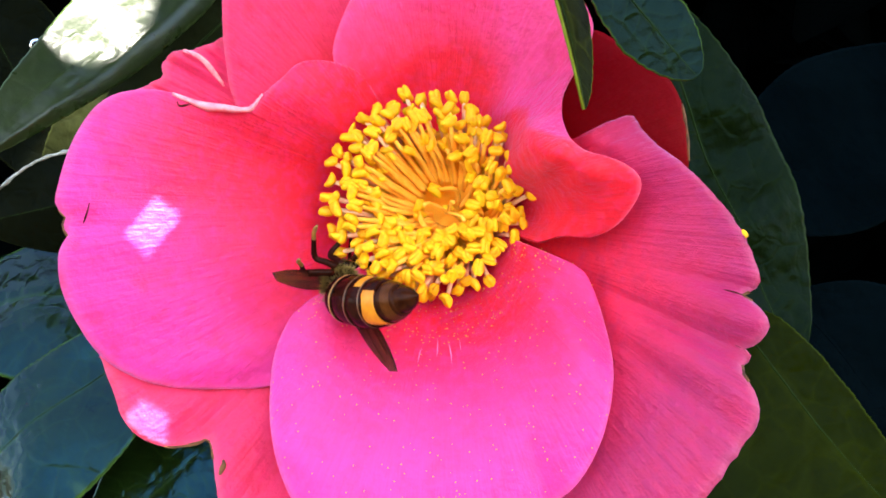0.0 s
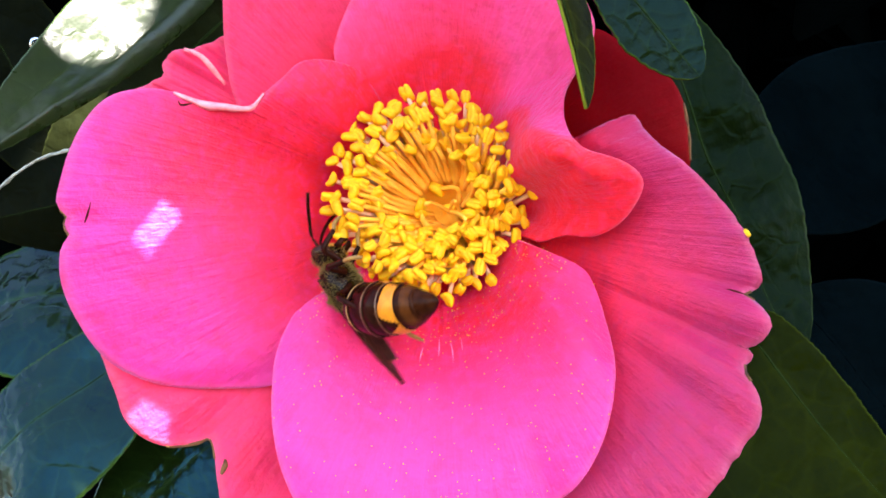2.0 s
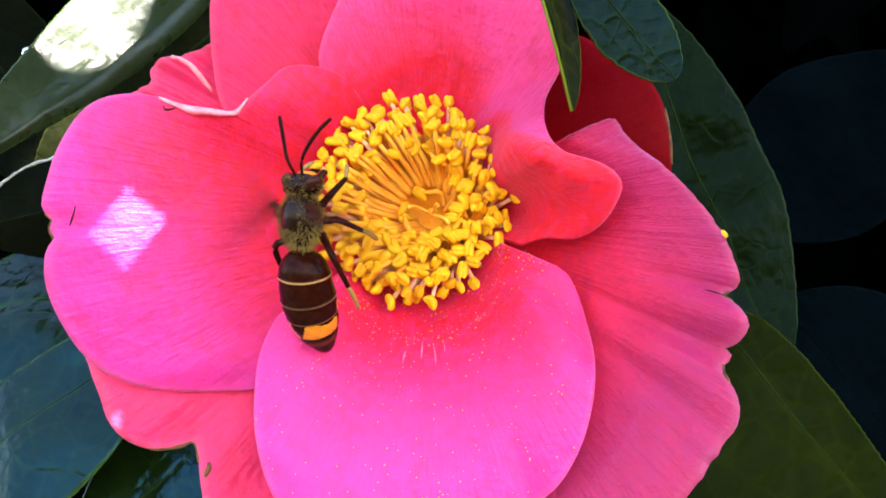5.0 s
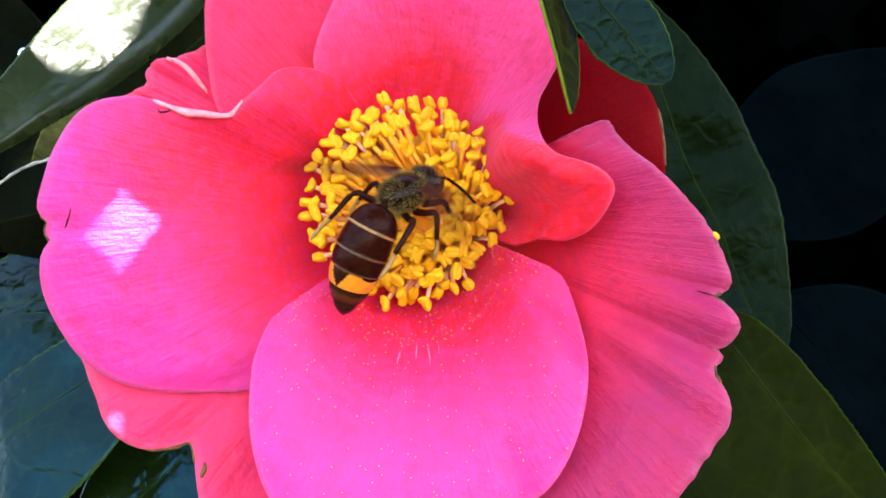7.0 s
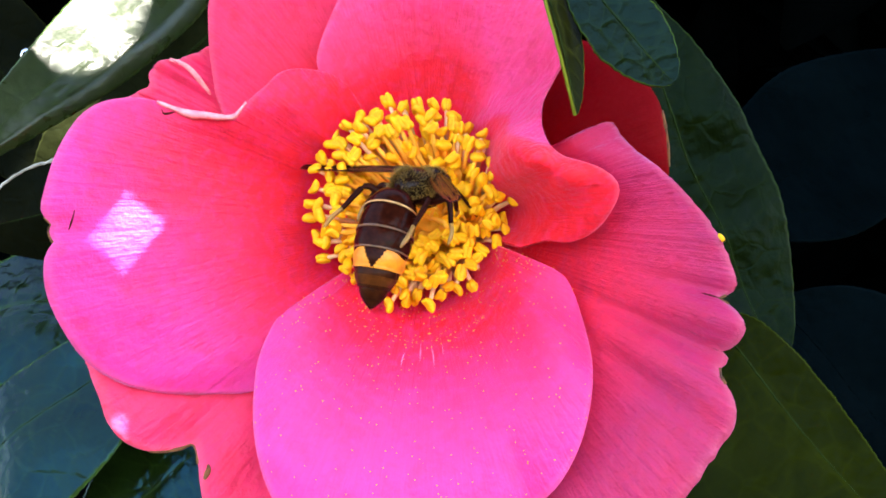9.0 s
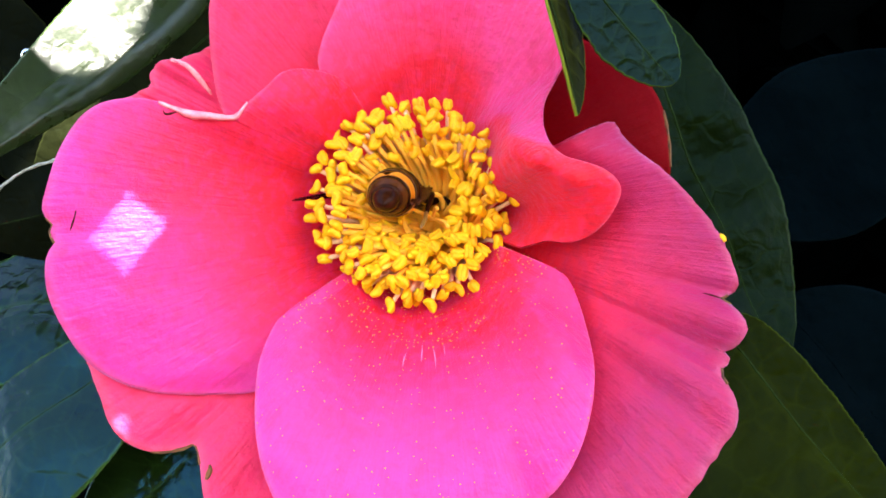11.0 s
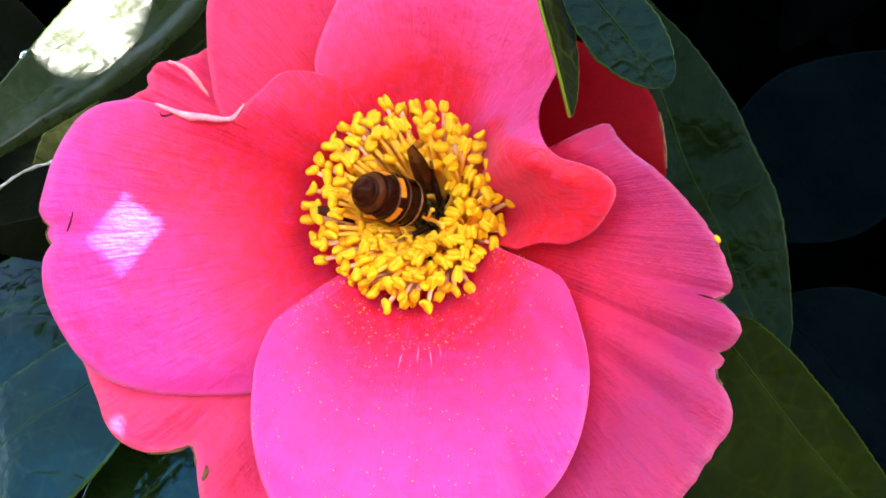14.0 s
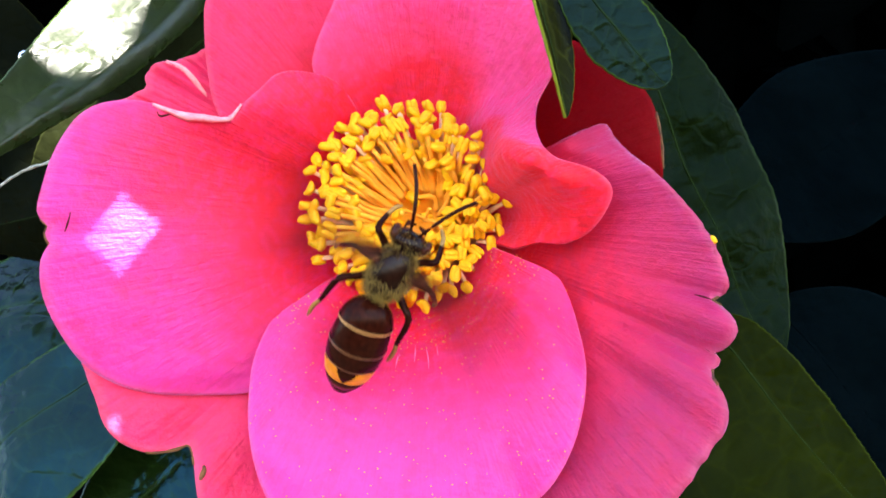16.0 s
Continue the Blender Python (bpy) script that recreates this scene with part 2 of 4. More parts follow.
# ---------------------------------------------------------------- makers
def mesh_from(name, verts, faces, material, smooth=True, uvs=None, mats=None, veins=None):
    me = bpy.data.meshes.new(name)
    me.from_pydata([tuple(v) for v in verts], [], faces)
    for mt in (material if isinstance(material, (list, tuple)) else [material]):
        me.materials.append(mt)
    if smooth:
        me.polygons.foreach_set("use_smooth", [True] * len(me.polygons))
    if mats:
        me.polygons.foreach_set("material_index", mats)
    if uvs:
        layer = me.uv_layers.new(name="UVMap")
        idx = np.zeros(len(me.loops), int)
        me.loops.foreach_get("vertex_index", idx)
        layer.data.foreach_set("uv", np.array(uvs, float)[idx].ravel())
    if veins:
        at = me.attributes.new("vein", "FLOAT", "POINT")
        at.data.foreach_set("value", veins)
    me.update()
    return me


def part(name, me, parent, label="", m=None):
    ob = new(name, me)
    ob.parent = parent
    if m is not None:
        ob.matrix_local = m
    return tagged(ob, label)


def grid_faces(rows, cols, wrap=False, start=0):
    out = []
    for i in range(rows - 1):
        for j in range(cols if wrap else cols - 1):
            k = (j + 1) % cols
            out.append((start + i * cols + j, start + i * cols + k, start + (i + 1) * cols + k, start + (i + 1) * cols + j))
    return out


def smooth_line(points, count):
    """Evenly spaced points on a smooth curve through the given ones."""
    p = [np.array(q, float) for q in points]
    p = [2 * p[0] - p[1]] + p + [2 * p[-1] - p[-2]]
    fine = []
    for i in range(1, len(p) - 2):
        a, b, c, d = p[i - 1:i + 3]
        for k in range(12):
            u = k / 12
            fine.append(0.5 * (2 * b + (c - a) * u + (2 * a - 5 * b + 4 * c - d) * u * u + (3 * b - a - 3 * c + d) * u ** 3))
    fine.append(p[-2])
    fine = np.array(fine)
    step = np.concatenate([[0], np.cumsum(np.linalg.norm(np.diff(fine, axis=0), axis=1))])
    at = np.linspace(0, step[-1], count)
    return np.stack([np.interp(at, step, fine[:, k]) for k in range(fine.shape[1])], 1)


def tube(path, radii, sides=7, squash=1.0):
    """Vertices and faces of a round rod along a path, closed at both ends."""
    path = [Vector(q) for q in path]
    verts, side = [], Vector((0.3, 0.9, 0.2)).normalized()
    for i, q in enumerate(path):
        d = (path[min(i + 1, len(path) - 1)] - path[max(i - 1, 0)]).normalized()
        a = d.cross(side)
        if a.length < 1e-4:
            a = d.cross(Vector((1, 0, 0)))
        a.normalize()
        b = a.cross(d)
        for k in range(sides):
            w = 2 * math.pi * k / sides
            verts.append(q + (a * math.cos(w) + b * math.sin(w) * squash) * radii[i])
    n = len(path)
    faces = grid_faces(n, sides, True)
    faces.append(tuple(range(sides - 1, -1, -1)))
    faces.append(tuple((n - 1) * sides + k for k in range(sides)))
    return verts, faces


def joined(pieces):
    verts, faces = [], []
    for v, f in pieces:
        o = len(verts)
        verts += list(v)
        faces += [tuple(o + i for i in q) for q in f]
    return verts, faces


def egg(rx, ry, rz, rings=14, sides=20, shape=None):
    """A rounded body with its long axis on y; shape(u, w) scales it (u from -1 at the rear to 1, w round the axis)."""
    verts = []
    for i in range(rings + 1):
        w0 = math.pi * i / rings
        for k in range(sides):
            w = 2 * math.pi * k / sides
            s = shape(-math.cos(w0), w) if shape else 1.0
            verts.append(Vector((rx * math.sin(w0) * math.cos(w) * s, -ry * math.cos(w0), rz * math.sin(w0) * math.sin(w) * s)))
    return verts, grid_faces(rings + 1, sides, True)


# ---------------------------------------------------------------- the flower
flower = new("camellia_flower")
flower.location = HEART
tagged(flower, "open pink camellia flower with a ring of yellow stamens", "flower")

# each rim: (degrees round the heart, mm from it, mm towards the viewer)
RIM_TOP = [
    (-20.4, 14.5, 23.0), (-13.5, 17.6, 27.0), (-12.0, 20.8, 29.0), (-6.4, 23.8, 31.0), (1.8, 25.6, 35.0), (6.7, 25.8, 37.0),
    (11.9, 24.2, 38.0), (15.7, 22.2, 38.0), (20.9, 19.9, 37.0), (28.1, 19.1, 35.0), (37.0, 20.4, 33.0), (43.1, 23.0, 31.0),
    (46.1, 27.0, 28.0), (49.2, 32.4, 25.0), (53.8, 35.6, 23.0), (62.4, 39.1, 20.0), (76.0, 41.1, 17.0), (93.0, 41.5, 15.0),
    (105.8, 40.7, 14.0), (113.9, 35.8, 15.0), (121.4, 31.9, 16.0), (125.0, 30.0, 16.0), (126.9, 28.0, 16.0), (129.3, 24.4, 14.0),
    (130.6, 17.6, 9.0),
]
RIM_WIDE = [
    (123.2, 15.7, 11.0), (121.4, 20.4, 17.0), (121.7, 23.3, 20.0), (124.7, 25.7, 21.0), (129.5, 27.8, 23.0), (135.2, 29.4, 24.0),
    (141.4, 29.6, 25.0), (147.0, 30.2, 26.0), (153.0, 30.9, 27.0), (155.1, 33.6, 28.0), (156.9, 37.4, 28.0), (157.4, 41.0, 27.0),
    (158.4, 44.2, 27.0), (161.3, 48.4, 27.0), (165.6, 51.0, 28.0), (171.0, 52.4, 29.0), (176.3, 53.1, 30.0), (179.8, 53.5, 30.0),
    (182.0, 52.2, 30.0), (183.2, 53.1, 30.0), (184.4, 52.0, 30.0), (186.8, 53.3, 30.0), (191.2, 54.0, 30.0), (196.6, 53.6, 29.0),
    (203.4, 52.8, 26.5), (208.5, 50.5, 25.5), (213.2, 47.2, 24.5), (219.4, 41.9, 23.5), (225.4, 37.1, 22.5), (228.3, 31.6, 20.5),
    (225.4, 25.2, 17.0), (220.7, 17.3, 11.0),
]
RIM_LOW = [
    (-142.2, 13.9, 15.0), (-139.4, 19.3, 21.0), (-143.4, 22.5, 26.0), (-144.9, 25.6, 28.0), (-142.2, 28.8, 29.0), (-138.1, 32.1, 30.0),
    (-133.6, 34.7, 31.0), (-127.6, 38.2, 32.0), (-120.8, 42.1, 33.0), (-115.0, 45.0, 34.0), (-107.2, 46.6, 35.0), (-97.7, 47.2, 35.0),
    (-88.7, 46.8, 35.0), (-79.2, 45.0, 36.0), (-70.4, 42.3, 37.0), (-63.8, 39.9, 37.0), (-56.7, 36.8, 37.0), (-47.7, 32.6, 37.0),
    (-41.4, 30.0, 36.0), (-35.2, 27.0, 35.0), (-28.9, 23.9, 33.0), (-24.8, 21.5, 30.0), (-25.1, 18.9, 27.0), (-29.4, 16.2, 22.0),
    (-37.1, 12.6, 15.0),
]
RIM_RUFFLED = [
    (21.0, 10.9, 13.0), (27.3, 18.5, 20.0), (27.3, 24.8, 26.0), (26.9, 28.1, 29.0), (25.6, 30.1, 30.0), (20.4, 30.0, 31.0),
    (14.0, 30.9, 32.0), (8.9, 32.6, 34.0), (2.4, 35.0, 36.0), (-5.6, 38.2, 38.0), (-11.5, 40.4, 39.0), (-15.4, 41.3, 40.0),
    (-17.2, 39.8, 40.0), (-18.4, 41.4, 41.0), (-20.9, 43.1, 41.0), (-24.2, 43.2, 41.0), (-26.1, 42.5, 40.0), (-27.0, 43.6, 41.0),
    (-29.6, 43.0, 40.0), (-31.8, 45.5, 42.0), (-35.3, 47.6, 42.0), (-39.0, 47.9, 42.0), (-41.8, 48.1, 42.0), (-47.6, 49.0, 41.0),
    (-54.1, 50.2, 40.0), (-62.4, 49.1, 38.0), (-70.0, 47.0, 34.0), (-73.4, 39.7, 29.0), (-74.0, 28.7, 21.0), (-70.8, 17.5, 13.0),
]
RIM_REAR_TOP = [
    (163.6, 26.0, 5.0), (157.8, 33.6, 7.0), (151.0, 39.4, 8.0), (145.4, 42.9, 9.0), (139.4, 46.9, 10.0), (133.5, 50.9, 10.0),
    (125.7, 52.2, 10.0), (116.8, 49.9, 9.0), (107.6, 44.2, 8.0), (106.6, 31.3, 5.0), (108.1, 20.0, 3.0),
]
RIM_REAR_SMALL = [
    (162.0, 36.7, 3.0), (158.8, 49.0, 5.0), (159.0, 54.7, 6.0), (156.5, 53.4, 6.0), (154.1, 51.7, 6.0), (152.1, 52.7, 6.0),
    (149.0, 51.3, 7.0), (147.4, 49.1, 7.0), (146.0, 48.8, 7.0), (144.2, 47.7, 6.0), (141.6, 46.9, 6.0), (138.2, 44.9, 5.0),
    (139.1, 33.7, 2.0),
]
RIM_REAR_RED = [
    (51.2, 26.3, 5.0), (55.7, 34.7, 10.0), (50.1, 37.7, 12.0), (44.2, 38.4, 13.0), (37.8, 39.7, 14.0), (31.9, 40.3, 15.0),
    (26.0, 40.2, 16.0), (19.5, 39.3, 17.0), (13.2, 38.5, 17.0), (8.3, 37.8, 16.0), (3.5, 34.1, 14.0), (5.7, 24.6, 8.0),
]
RIM_REAR_LOW = [
    (-158.7, 36.7, 6.0), (-158.6, 47.4, 20.5), (-157.4, 53.9, 23.5), (-155.3, 54.4, 23.5), (-150.7, 54.5, 24.5), (-146.7, 55.3, 24.5),
    (-142.9, 55.0, 24.5), (-139.2, 53.2, 24.5), (-136.6, 50.4, 24.5), (-135.5, 48.7, 24.5), (-132.7, 49.6, 24.5), (-129.0, 52.1, 24.5),
    (-125.0, 55.4, 24.5), (-118.9, 56.8, 23.5), (-112.7, 53.0, 21.5), (-111.3, 42.0, 8.0),
]


def petal(rim, curve, sink, folds=(), label="", wave=0.25, seed=0, withered=(), material=None, ruffle=0.0, edge=0.3, tone=None):
    """A cupped petal: its blade runs from the heart to the rim. folds: (degrees, mm from heart, height, width in
    degrees, width in mm); tone: shifts the colour over the blade, to paint light into it.
    """
    cols, rws = 130, 56
    line = smooth_line(rim, cols)
    # the blade's height follows the rim averaged over a wide angle, so that nicks in the rim leave no crease
    share = np.abs(np.gradient(line[:, 0])) + 0.02
    even = line.copy()
    for j in range(cols):
        w = np.exp(-((line[:, 0] - line[j, 0]) / 8.0) ** 2) * share
        even[j] = (line * w[:, None]).sum(0) / w.sum()
    verts, uvs, far, run = [], [], line[:, 1].max(), []
    for i in range(rws):
        s = i / (rws - 1)
        for j in range(cols):
            a, r_end, lift = line[j]
            r = 3.0 + (r_end - 3.0) * s
            t = min(1.15, (r - 3.0) / max(1.0, even[j][1] - 3.0))
            h = even[j][2] * (1 - max(0.0, 1 - t) ** curve) - sink * (1 - t * t)
            for fa, fr, fh, wa, wr in folds:
                da = (a - fa + 180) % 360 - 180
                h += fh * math.exp(-(da / wa) ** 2 - ((r - fr) / wr) ** 2)
            q = radians(a)
            x, z = r * math.cos(q), r * math.sin(q)
            h += wave * noise.noise(Vector((x * 0.16, z * 0.16, seed * 7.3))) * 2.2 * s
            h += 0.07 * noise.noise(Vector((a * 0.7, r * 0.10, seed * 3.1))) * s
            h += ruffle * s ** 5 * (noise.noise(Vector((a * 0.55, seed, 0))) + 0.6 * noise.noise(Vector((a * 1.3, seed, 4))))
            verts.append(Vector((x * MM, -h * MM, z * MM)))
            e = edge(a) if callable(edge) else edge
            uvs.append((a / 60, e * s + (1 - e) * r / far + (tone(a, s) if tone else 0)))
            run.append(s * min(1.0, (r / far) / 0.55))
    me = mesh_from("petal", verts, grid_faces(rws, cols), material or SKYLIT_PETAL, uvs=uvs, veins=run)
    ob = part("petal", me, flower, label)
    sol = ob.modifiers.new("thickness", "SOLIDIFY")
    sol.thickness, sol.offset = 0.35 * MM, 0
    for a0, a1 in withered:
        rim_pts = [verts[(rws - 1) * cols + j] for j in range(cols) if a0 <= line[j][0] <= a1]
        if len(rim_pts) > 2:
            v, f = tube(rim_pts, [(0.22 + 0.22 * abs(noise.noise(Vector((k * 0.9, seed, 0))))) * MM for k in range(len(rim_pts))], 6)
            part("withered_edge", mesh_from("withered_edge", v, f, BROWN_EDGE), ob, "brown withered nick in the rim")
    return ob


def curl_light(a, s):
    """Paints light as paler colour on the margin the upper petal turns outward beside its lobe."""
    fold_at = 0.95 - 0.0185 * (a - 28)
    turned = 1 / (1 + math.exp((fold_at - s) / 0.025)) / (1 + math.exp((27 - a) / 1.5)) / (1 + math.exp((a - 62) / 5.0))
    # the second term reddens the lobe, as if turned from the sky
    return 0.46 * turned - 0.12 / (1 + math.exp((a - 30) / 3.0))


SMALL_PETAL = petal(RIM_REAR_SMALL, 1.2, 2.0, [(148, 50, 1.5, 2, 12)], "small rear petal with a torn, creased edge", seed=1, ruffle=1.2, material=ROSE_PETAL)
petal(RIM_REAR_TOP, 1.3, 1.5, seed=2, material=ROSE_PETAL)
petal(RIM_REAR_RED, 1.3, 1.5, label="rear petal painted dark red for shade, with a brown rim", seed=3, withered=[(11, 24)], material=SHADED_PETAL)
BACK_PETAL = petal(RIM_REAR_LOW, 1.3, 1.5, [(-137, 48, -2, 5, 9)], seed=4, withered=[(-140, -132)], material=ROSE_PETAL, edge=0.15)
petal(RIM_TOP, 1.6, 0.5, [(54, 18, 4.6, 8, 3.2), (44, 15.5, 4.2, 7, 2.6), (34, 14.5, 4.0, 8, 2.3), (22, 16, 3.6, 7, 2.3), (11, 19.5, 3.0, 6, 2.3), (27, 22, -5.0, 14, 4), (48, 27, -4.0, 8, 4), (2, 13, -4.0, 16, 4), (75, 26, -1.0, 16, 12)], "upper petal whose side lobe curls forward", seed=5, material=CURLED_PETAL, edge=0.15, tone=curl_light)
RUFFLED_PETAL = petal(RIM_RUFFLED, 1.25, 1.5, [(-16.5, 38, -1.5, 1.6, 6), (-27, 36, -2.2, 2.4, 9), (-21, 40, 1.2, 2.2, 5), (-33, 37, 1.0, 3, 8), (-38, 38, -1.2, 2, 7), (-52, 40, 0.9, 8, 12), (-6, 32, 0.8, 7, 9)], "large petal with a ruffled, notched and brown-nicked edge", seed=6, withered=[(-18.2, -15.6), (-27.2, -25.0), (-31, -28.3)], ruffle=0.7, material=SHADE_EDGED_PETAL)
# tone paints skylight in: redder above where it faces down, pinker below
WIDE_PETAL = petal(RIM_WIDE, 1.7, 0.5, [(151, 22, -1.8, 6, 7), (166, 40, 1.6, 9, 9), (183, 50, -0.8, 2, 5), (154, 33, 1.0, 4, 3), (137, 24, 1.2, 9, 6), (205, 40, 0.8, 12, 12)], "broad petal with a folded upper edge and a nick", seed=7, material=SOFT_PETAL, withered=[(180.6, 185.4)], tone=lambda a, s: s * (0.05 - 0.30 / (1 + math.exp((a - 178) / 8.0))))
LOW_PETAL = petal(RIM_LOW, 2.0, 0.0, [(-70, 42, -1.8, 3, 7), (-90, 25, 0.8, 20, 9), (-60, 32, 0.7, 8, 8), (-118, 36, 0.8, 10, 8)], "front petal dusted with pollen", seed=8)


def mark(ob, name, points, radius, material, label):
    """A thin crease or crack that lies on a petal; points: x, z in mm from the heart."""
    near = [min((v.co for v in ob.data.vertices), key=lambda c: (c.x - x * MM) ** 2 + (c.z - z * MM) ** 2) for x, z in points]
    path = smooth_line([(q.x, q.y - 0.15 * MM, q.z) for q in near], 12)
    v, f = tube([Vector(q) for q in path], [radius * MM * (0.3 + 0.7 * math.sin(math.pi * (k + 1) / 13)) for k in range(12)], 6, 0.5)
    part(name, mesh_from(name, v, f, material), ob, label)


mark(SMALL_PETAL, "pale_crease", [(-42.3, 28.0), (-39.5, 25.2), (-36.4, 21.0)], 0.55, CREASE, "pale crease")
for streak in ([(-1.0, -18.5), (-1.2, -22.5)], [(0.6, -19.0), (1.0, -23.5)], [(2.2, -18.5), (2.7, -21.5)], [(-3.0, -20.0), (-3.6, -22.5)]):
    mark(LOW_PETAL, "pale_streak", [streak[0], [(a + b) / 2 for a, b in zip(*streak)], streak[1]], 0.17, PALE_STREAK, "thin pale streak")
mark(WIDE_PETAL, "crack", [(-49.3, 0.2), (-49.6, -1.2), (-49.9, -2.8)], 0.2, DARK_CRACK, "thin brown crack")
mark(RUFFLED_PETAL, "crack", [(36.4, -11.1), (37.3, -11.4), (38.2, -11.8)], 0.25, DARK_CRACK, "brown split at a notch")
mark(RUFFLED_PETAL, "crack", [(36.9, -17.9), (37.6, -18.2), (38.3, -18.7)], 0.18, DARK_CRACK, "brown split at a notch")
# the folded rim, with its sunlit paleness put into the colour
fold_line = [v.co + Vector((0, -0.1 * MM, 0)) for v in list(WIDE_PETAL.data.vertices)[-130:] if 148.0 < math.degrees(math.atan2(v.co.z, v.co.x)) < 157.6]
verts, n = [], len(fold_line)
for k, c in enumerate(fold_line):
    wide = (0.12 + 0.75 * math.sin(math.pi * (k / (n - 1)) ** 1.5) ** 0.8 + 0.5 * noise.noise(Vector((k * 0.5, 2, 0)))) * MM
    verts += [c + Vector((0, -q * (1 - q) * 2.4 * wide - 0.25 * MM, -q * wide)) for q in (0, 0.25, 0.5, 0.75, 1)]
lip = part("folded_rim", mesh_from("folded_rim", verts, grid_faces(n, 5), CREASE), WIDE_PETAL, "folded rim, painted pale for the sun on it")
lip_skin = lip.modifiers.new("thickness", "SOLIDIFY")
lip_skin.thickness = 0.15 * MM
mark(RUFFLED_PETAL, "pollen_speck", [(38.3, -3.2), (38.8, -3.8), (39.2, -4.5)], 0.38, ANTHER, "yellow pollen speck on the rim")
mark(BACK_PETAL, "bruise", [(-31.8, -36.6), (-32.0, -37.6), (-32.4, -38.8)], 0.5, BROWN_EDGE, "small brown bruise")
mark(WIDE_PETAL, "crack", [(-37.5, 14.6), (-36.6, 14.0), (-35.6, 14.4)], 0.2, DARK_CRACK, "thin brown crack")


def pollen():
    """Grains shaken on to the front petal."""
    r, grains, me = random.Random(8), [], LOW_PETAL.data
    pick = [v.co for v in me.vertices if v.co.length > 0.016]
    close = [c for c in pick if c.length < 0.030 and c.z < -0.012]
    for k in range(1000):
        p = r.choice(close if k % 4 == 0 else pick) + Vector((r.uniform(-0.4, 0.4), -0.35, r.uniform(-0.4, 0.4))) * MM
        if r.random() > 1.15 - abs(p.x + 0.001) / 0.030 or p.z < -0.042:
            continue
        k = r.uniform(0.06, 0.13)
        grains.append(([p + q * k for q in egg(MM, MM * r.uniform(0.8, 1.3), MM, 4, 6)[0]], egg(MM, MM, MM, 4, 6)[1]))
    ob = new("pollen_grains", mesh_from("pollen_grains", *joined(grains), POLLEN))
    ob.location = HEART
    tagged(ob, "orange pollen grains scattered on the front petal", "pollen", kind="stuff")


pollen()

# ---------------------------------------------------------------- stamens
rng = random.Random(5)


def anther_mesh(bend, open_):
    """Two plump pollen sacs side by side, blunt at both ends."""
    sacs = []
    for sx in (-1, 1):
        v, f = egg(0.62 * MM, 1.20 * MM, 0.70 * MM, 10, 12, lambda u, w: 1 + 0.14 * u * u + 0.09 * math.sin(6 * u + 2 * w))
        out = []
        for p in v:
            y = p.y / MM
            out.append(p + Vector((sx * (0.30 + open_ * y * y), 0, bend * y * y - 0.08 * sx * y)) * MM)
        sacs.append((out, f))
    return mesh_from("anther", *joined(sacs), ANTHER)


ANTHER_MESHES = [anther_mesh(0.10, 0.05), anther_mesh(-0.16, 0.0), anther_mesh(0.05, 0.14), anther_mesh(0.30, -0.06), anther_mesh(-0.10, 0.18), anther_mesh(0.2, 0.10)]
RIM_MID, FOOT_MID = Vector((-2.3, -21.0, 1.8)), Vector((0.4, -14.5, -0.4))


def stamen(turn, spread, reach, foot_r=4.2, sway=0.0):
    """One curved filament with its two-lobed anther. turn: degrees round the axis; spread: mm from the ring's middle; reach: mm forward of the ring's plane."""
    w = radians(turn)
    out = Vector((math.cos(w), 0, math.sin(w)))
    foot = FOOT_MID + out * foot_r
    tip = RIM_MID + Vector((out.x * spread, -reach, out.z * spread * 1.03))
    knee = foot.lerp(tip, 0.62) + out * (1.6 - 0.12 * spread + sway) + Vector((0, -1.5, 0))
    path = smooth_line([foot, foot.lerp(knee, 0.55) + out * 0.4, knee, tip], 9)
    v, f = tube([Vector(q) * MM for q in path], [(0.52 - 0.022 * i) * MM for i in range(9)], 6)
    ob = part("stamen", mesh_from("stamen", v, f, DEEP_FILAMENT if foot_r < 6 else FILAMENT), flower)
    d = Vector(path[-1] - path[-3]).normalized()
    lie = Vector((rng.uniform(-1, 1), rng.uniform(-0.5, 0.25), rng.uniform(-1, 1)))
    lie = (lie + out * rng.uniform(-0.6, 0.9)).normalized()
    face = (d - lie * d.dot(lie)).normalized()
    m = Matrix((lie.cross(face), lie, face)).transposed().to_4x4()
    m.translation = (tip + d * 0.5) * MM
    k = rng.uniform(0.84, 1.04)
    part("anther", rng.choice(ANTHER_MESHES), ob, m=m @ Matrix.Diagonal((k, k * rng.uniform(0.9, 1.15), k, 1)))


